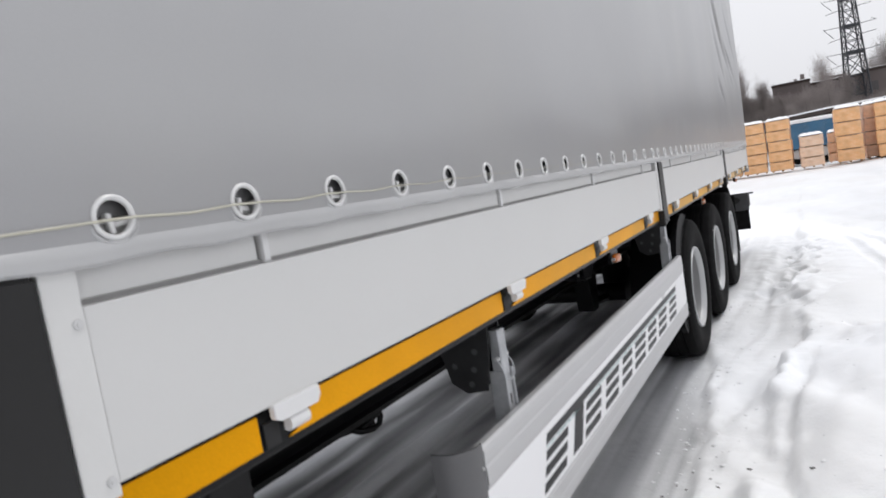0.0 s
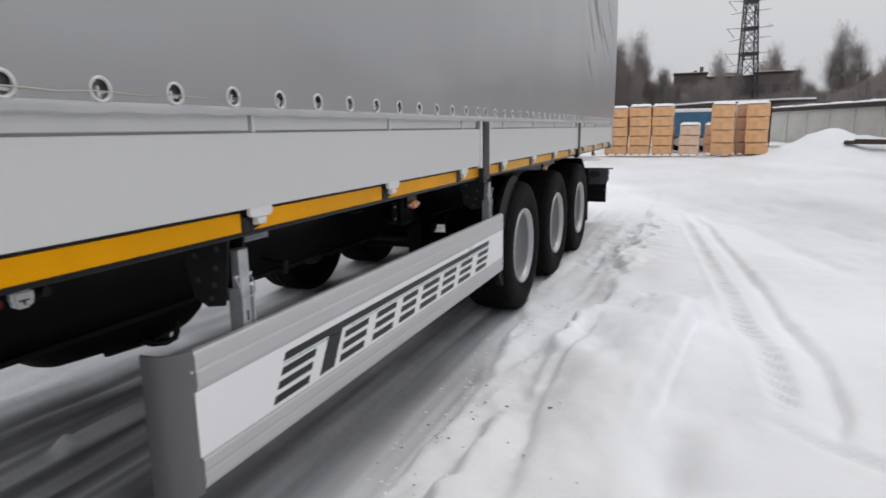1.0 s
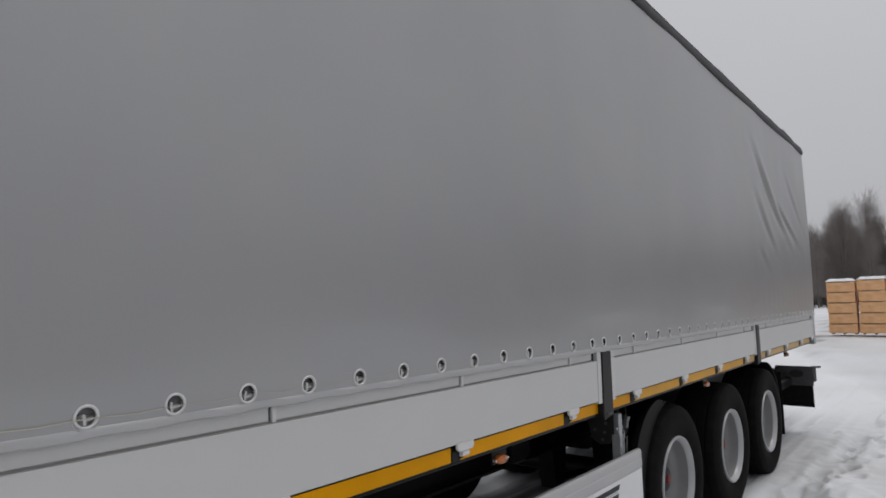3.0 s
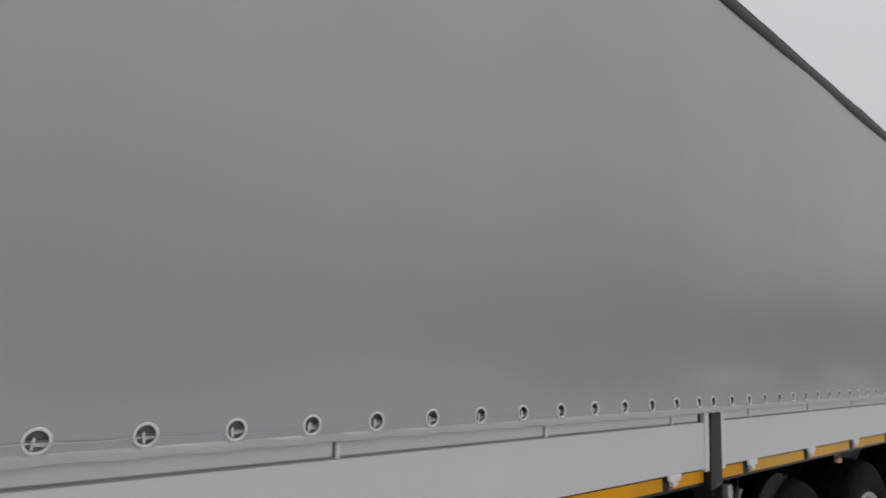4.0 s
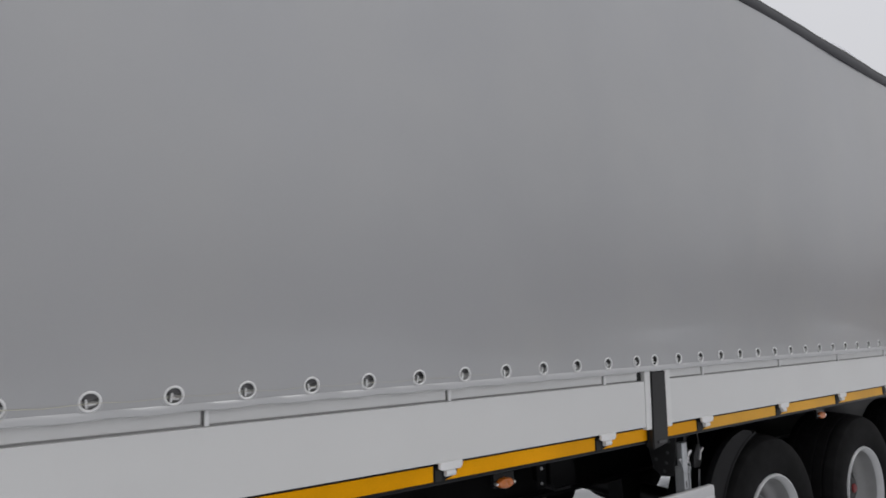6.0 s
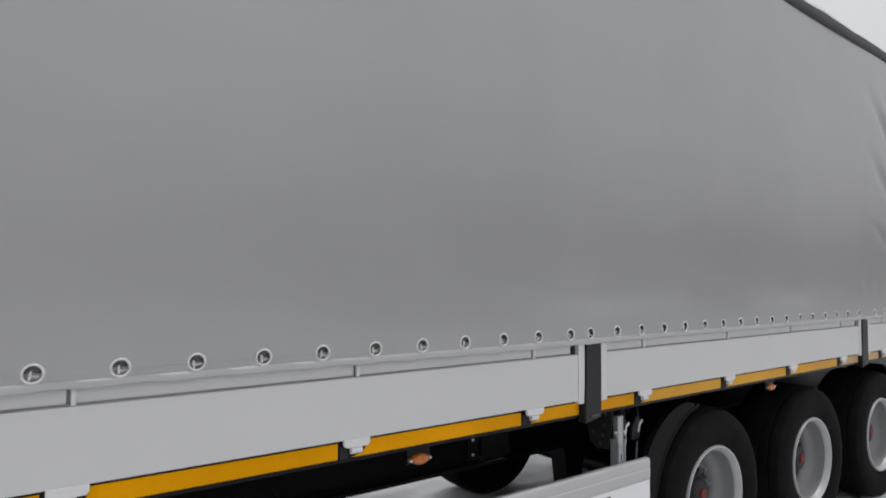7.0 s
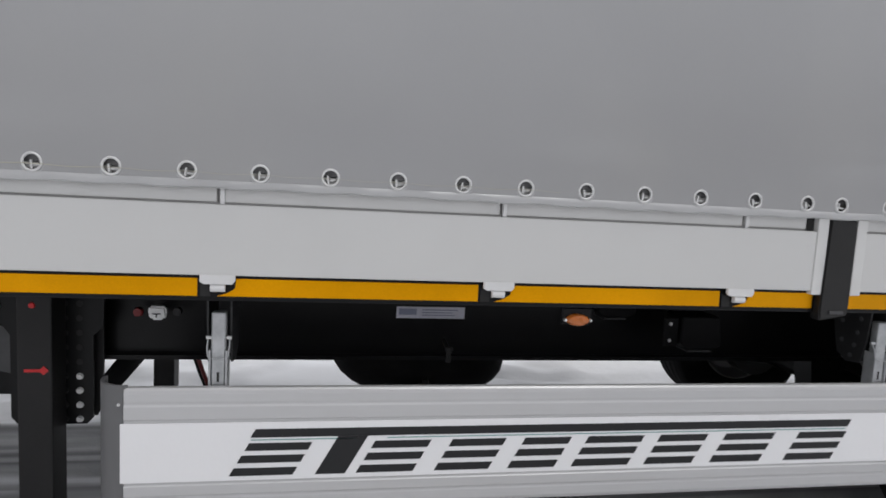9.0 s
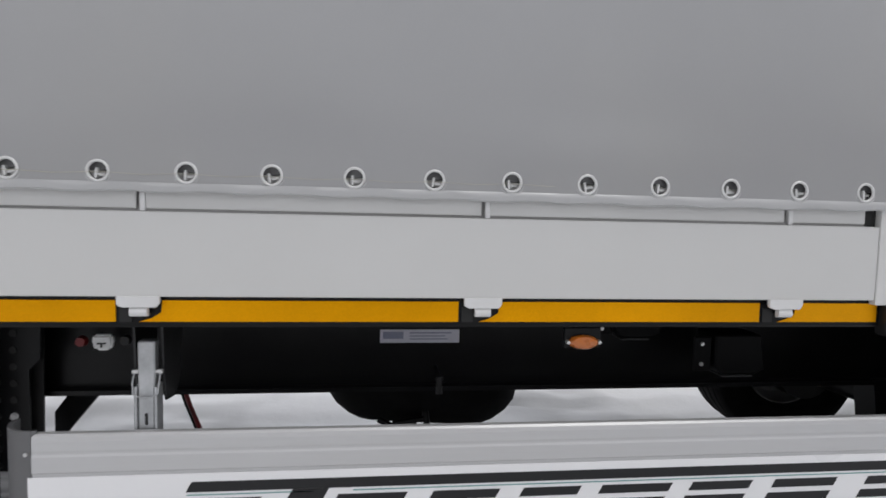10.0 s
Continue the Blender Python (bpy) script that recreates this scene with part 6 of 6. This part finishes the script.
def far_woods():
    """The wood all round the yard: stems and brush, denser below, ragged on top."""
    rng = np.random.default_rng(9)
    n = 52000
    az = np.concatenate([rng.uniform(0, 2 * np.pi, n // 2), np.radians(rng.uniform(-18, 24, n // 2))])
    edge, top = woods_line(az)
    dist = edge * rng.uniform(1.0, 1.25, n)
    x, y = 1.2 - dist * np.sin(az), -3.8 + dist * np.cos(az)
    h = top * rng.uniform(0.45, 1.12, n)
    w = rng.uniform(0.04, 0.16, n)
    tx, ty = np.cos(az), np.sin(az)
    lean = rng.normal(0, 0.5, n)
    v = np.zeros((n, 3, 3))
    v[:, 0] = np.stack([x - tx * w, y - ty * w, np.full(n, -0.5)], -1)
    v[:, 1] = np.stack([x + tx * w, y + ty * w, np.full(n, -0.5)], -1)
    v[:, 2] = np.stack([x + tx * lean, y + ty * lean, h], -1)
    m = 150000
    az2 = np.concatenate([rng.uniform(0, 2 * np.pi, m // 2), np.radians(rng.uniform(-18, 24, m // 2))])
    edge, top = woods_line(az2)
    d2 = edge * rng.uniform(0.98, 1.18, m)
    x2, y2 = 1.2 - d2 * np.sin(az2), -3.8 + d2 * np.cos(az2)
    z2 = rng.uniform(0.3, 1.0, m) * top
    s2 = rng.uniform(0.15, 0.6, m)
    a = rng.uniform(0.2, 1.3, m)
    u = np.zeros((m, 3, 3))
    tx, ty = np.cos(az2), np.sin(az2)
    sg = rng.choice([-1, 1], m)
    u[:, 0] = np.stack([x2, y2, z2 - s2 * 2], -1)
    u[:, 1] = np.stack([x2 + tx * 0.06 * sg, y2 + ty * 0.06 * sg, z2 - s2 * 2], -1)
    u[:, 2] = np.stack([x2 + tx * s2 * sg * a, y2 + ty * s2 * sg * a, z2 + s2], -1)
    verts = np.concatenate([v.reshape(-1, 3), u.reshape(-1, 3)])
    faces = np.arange(len(verts)).reshape(-1, 3)
    me = bpy.data.meshes.new("far_woods")
    me.from_pydata(verts.tolist(), [], faces.tolist())
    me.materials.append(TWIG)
    return tagged(new("far_woods", me), "dense bare winter woods along the horizon", "woods", kind="stuff")


far_woods()
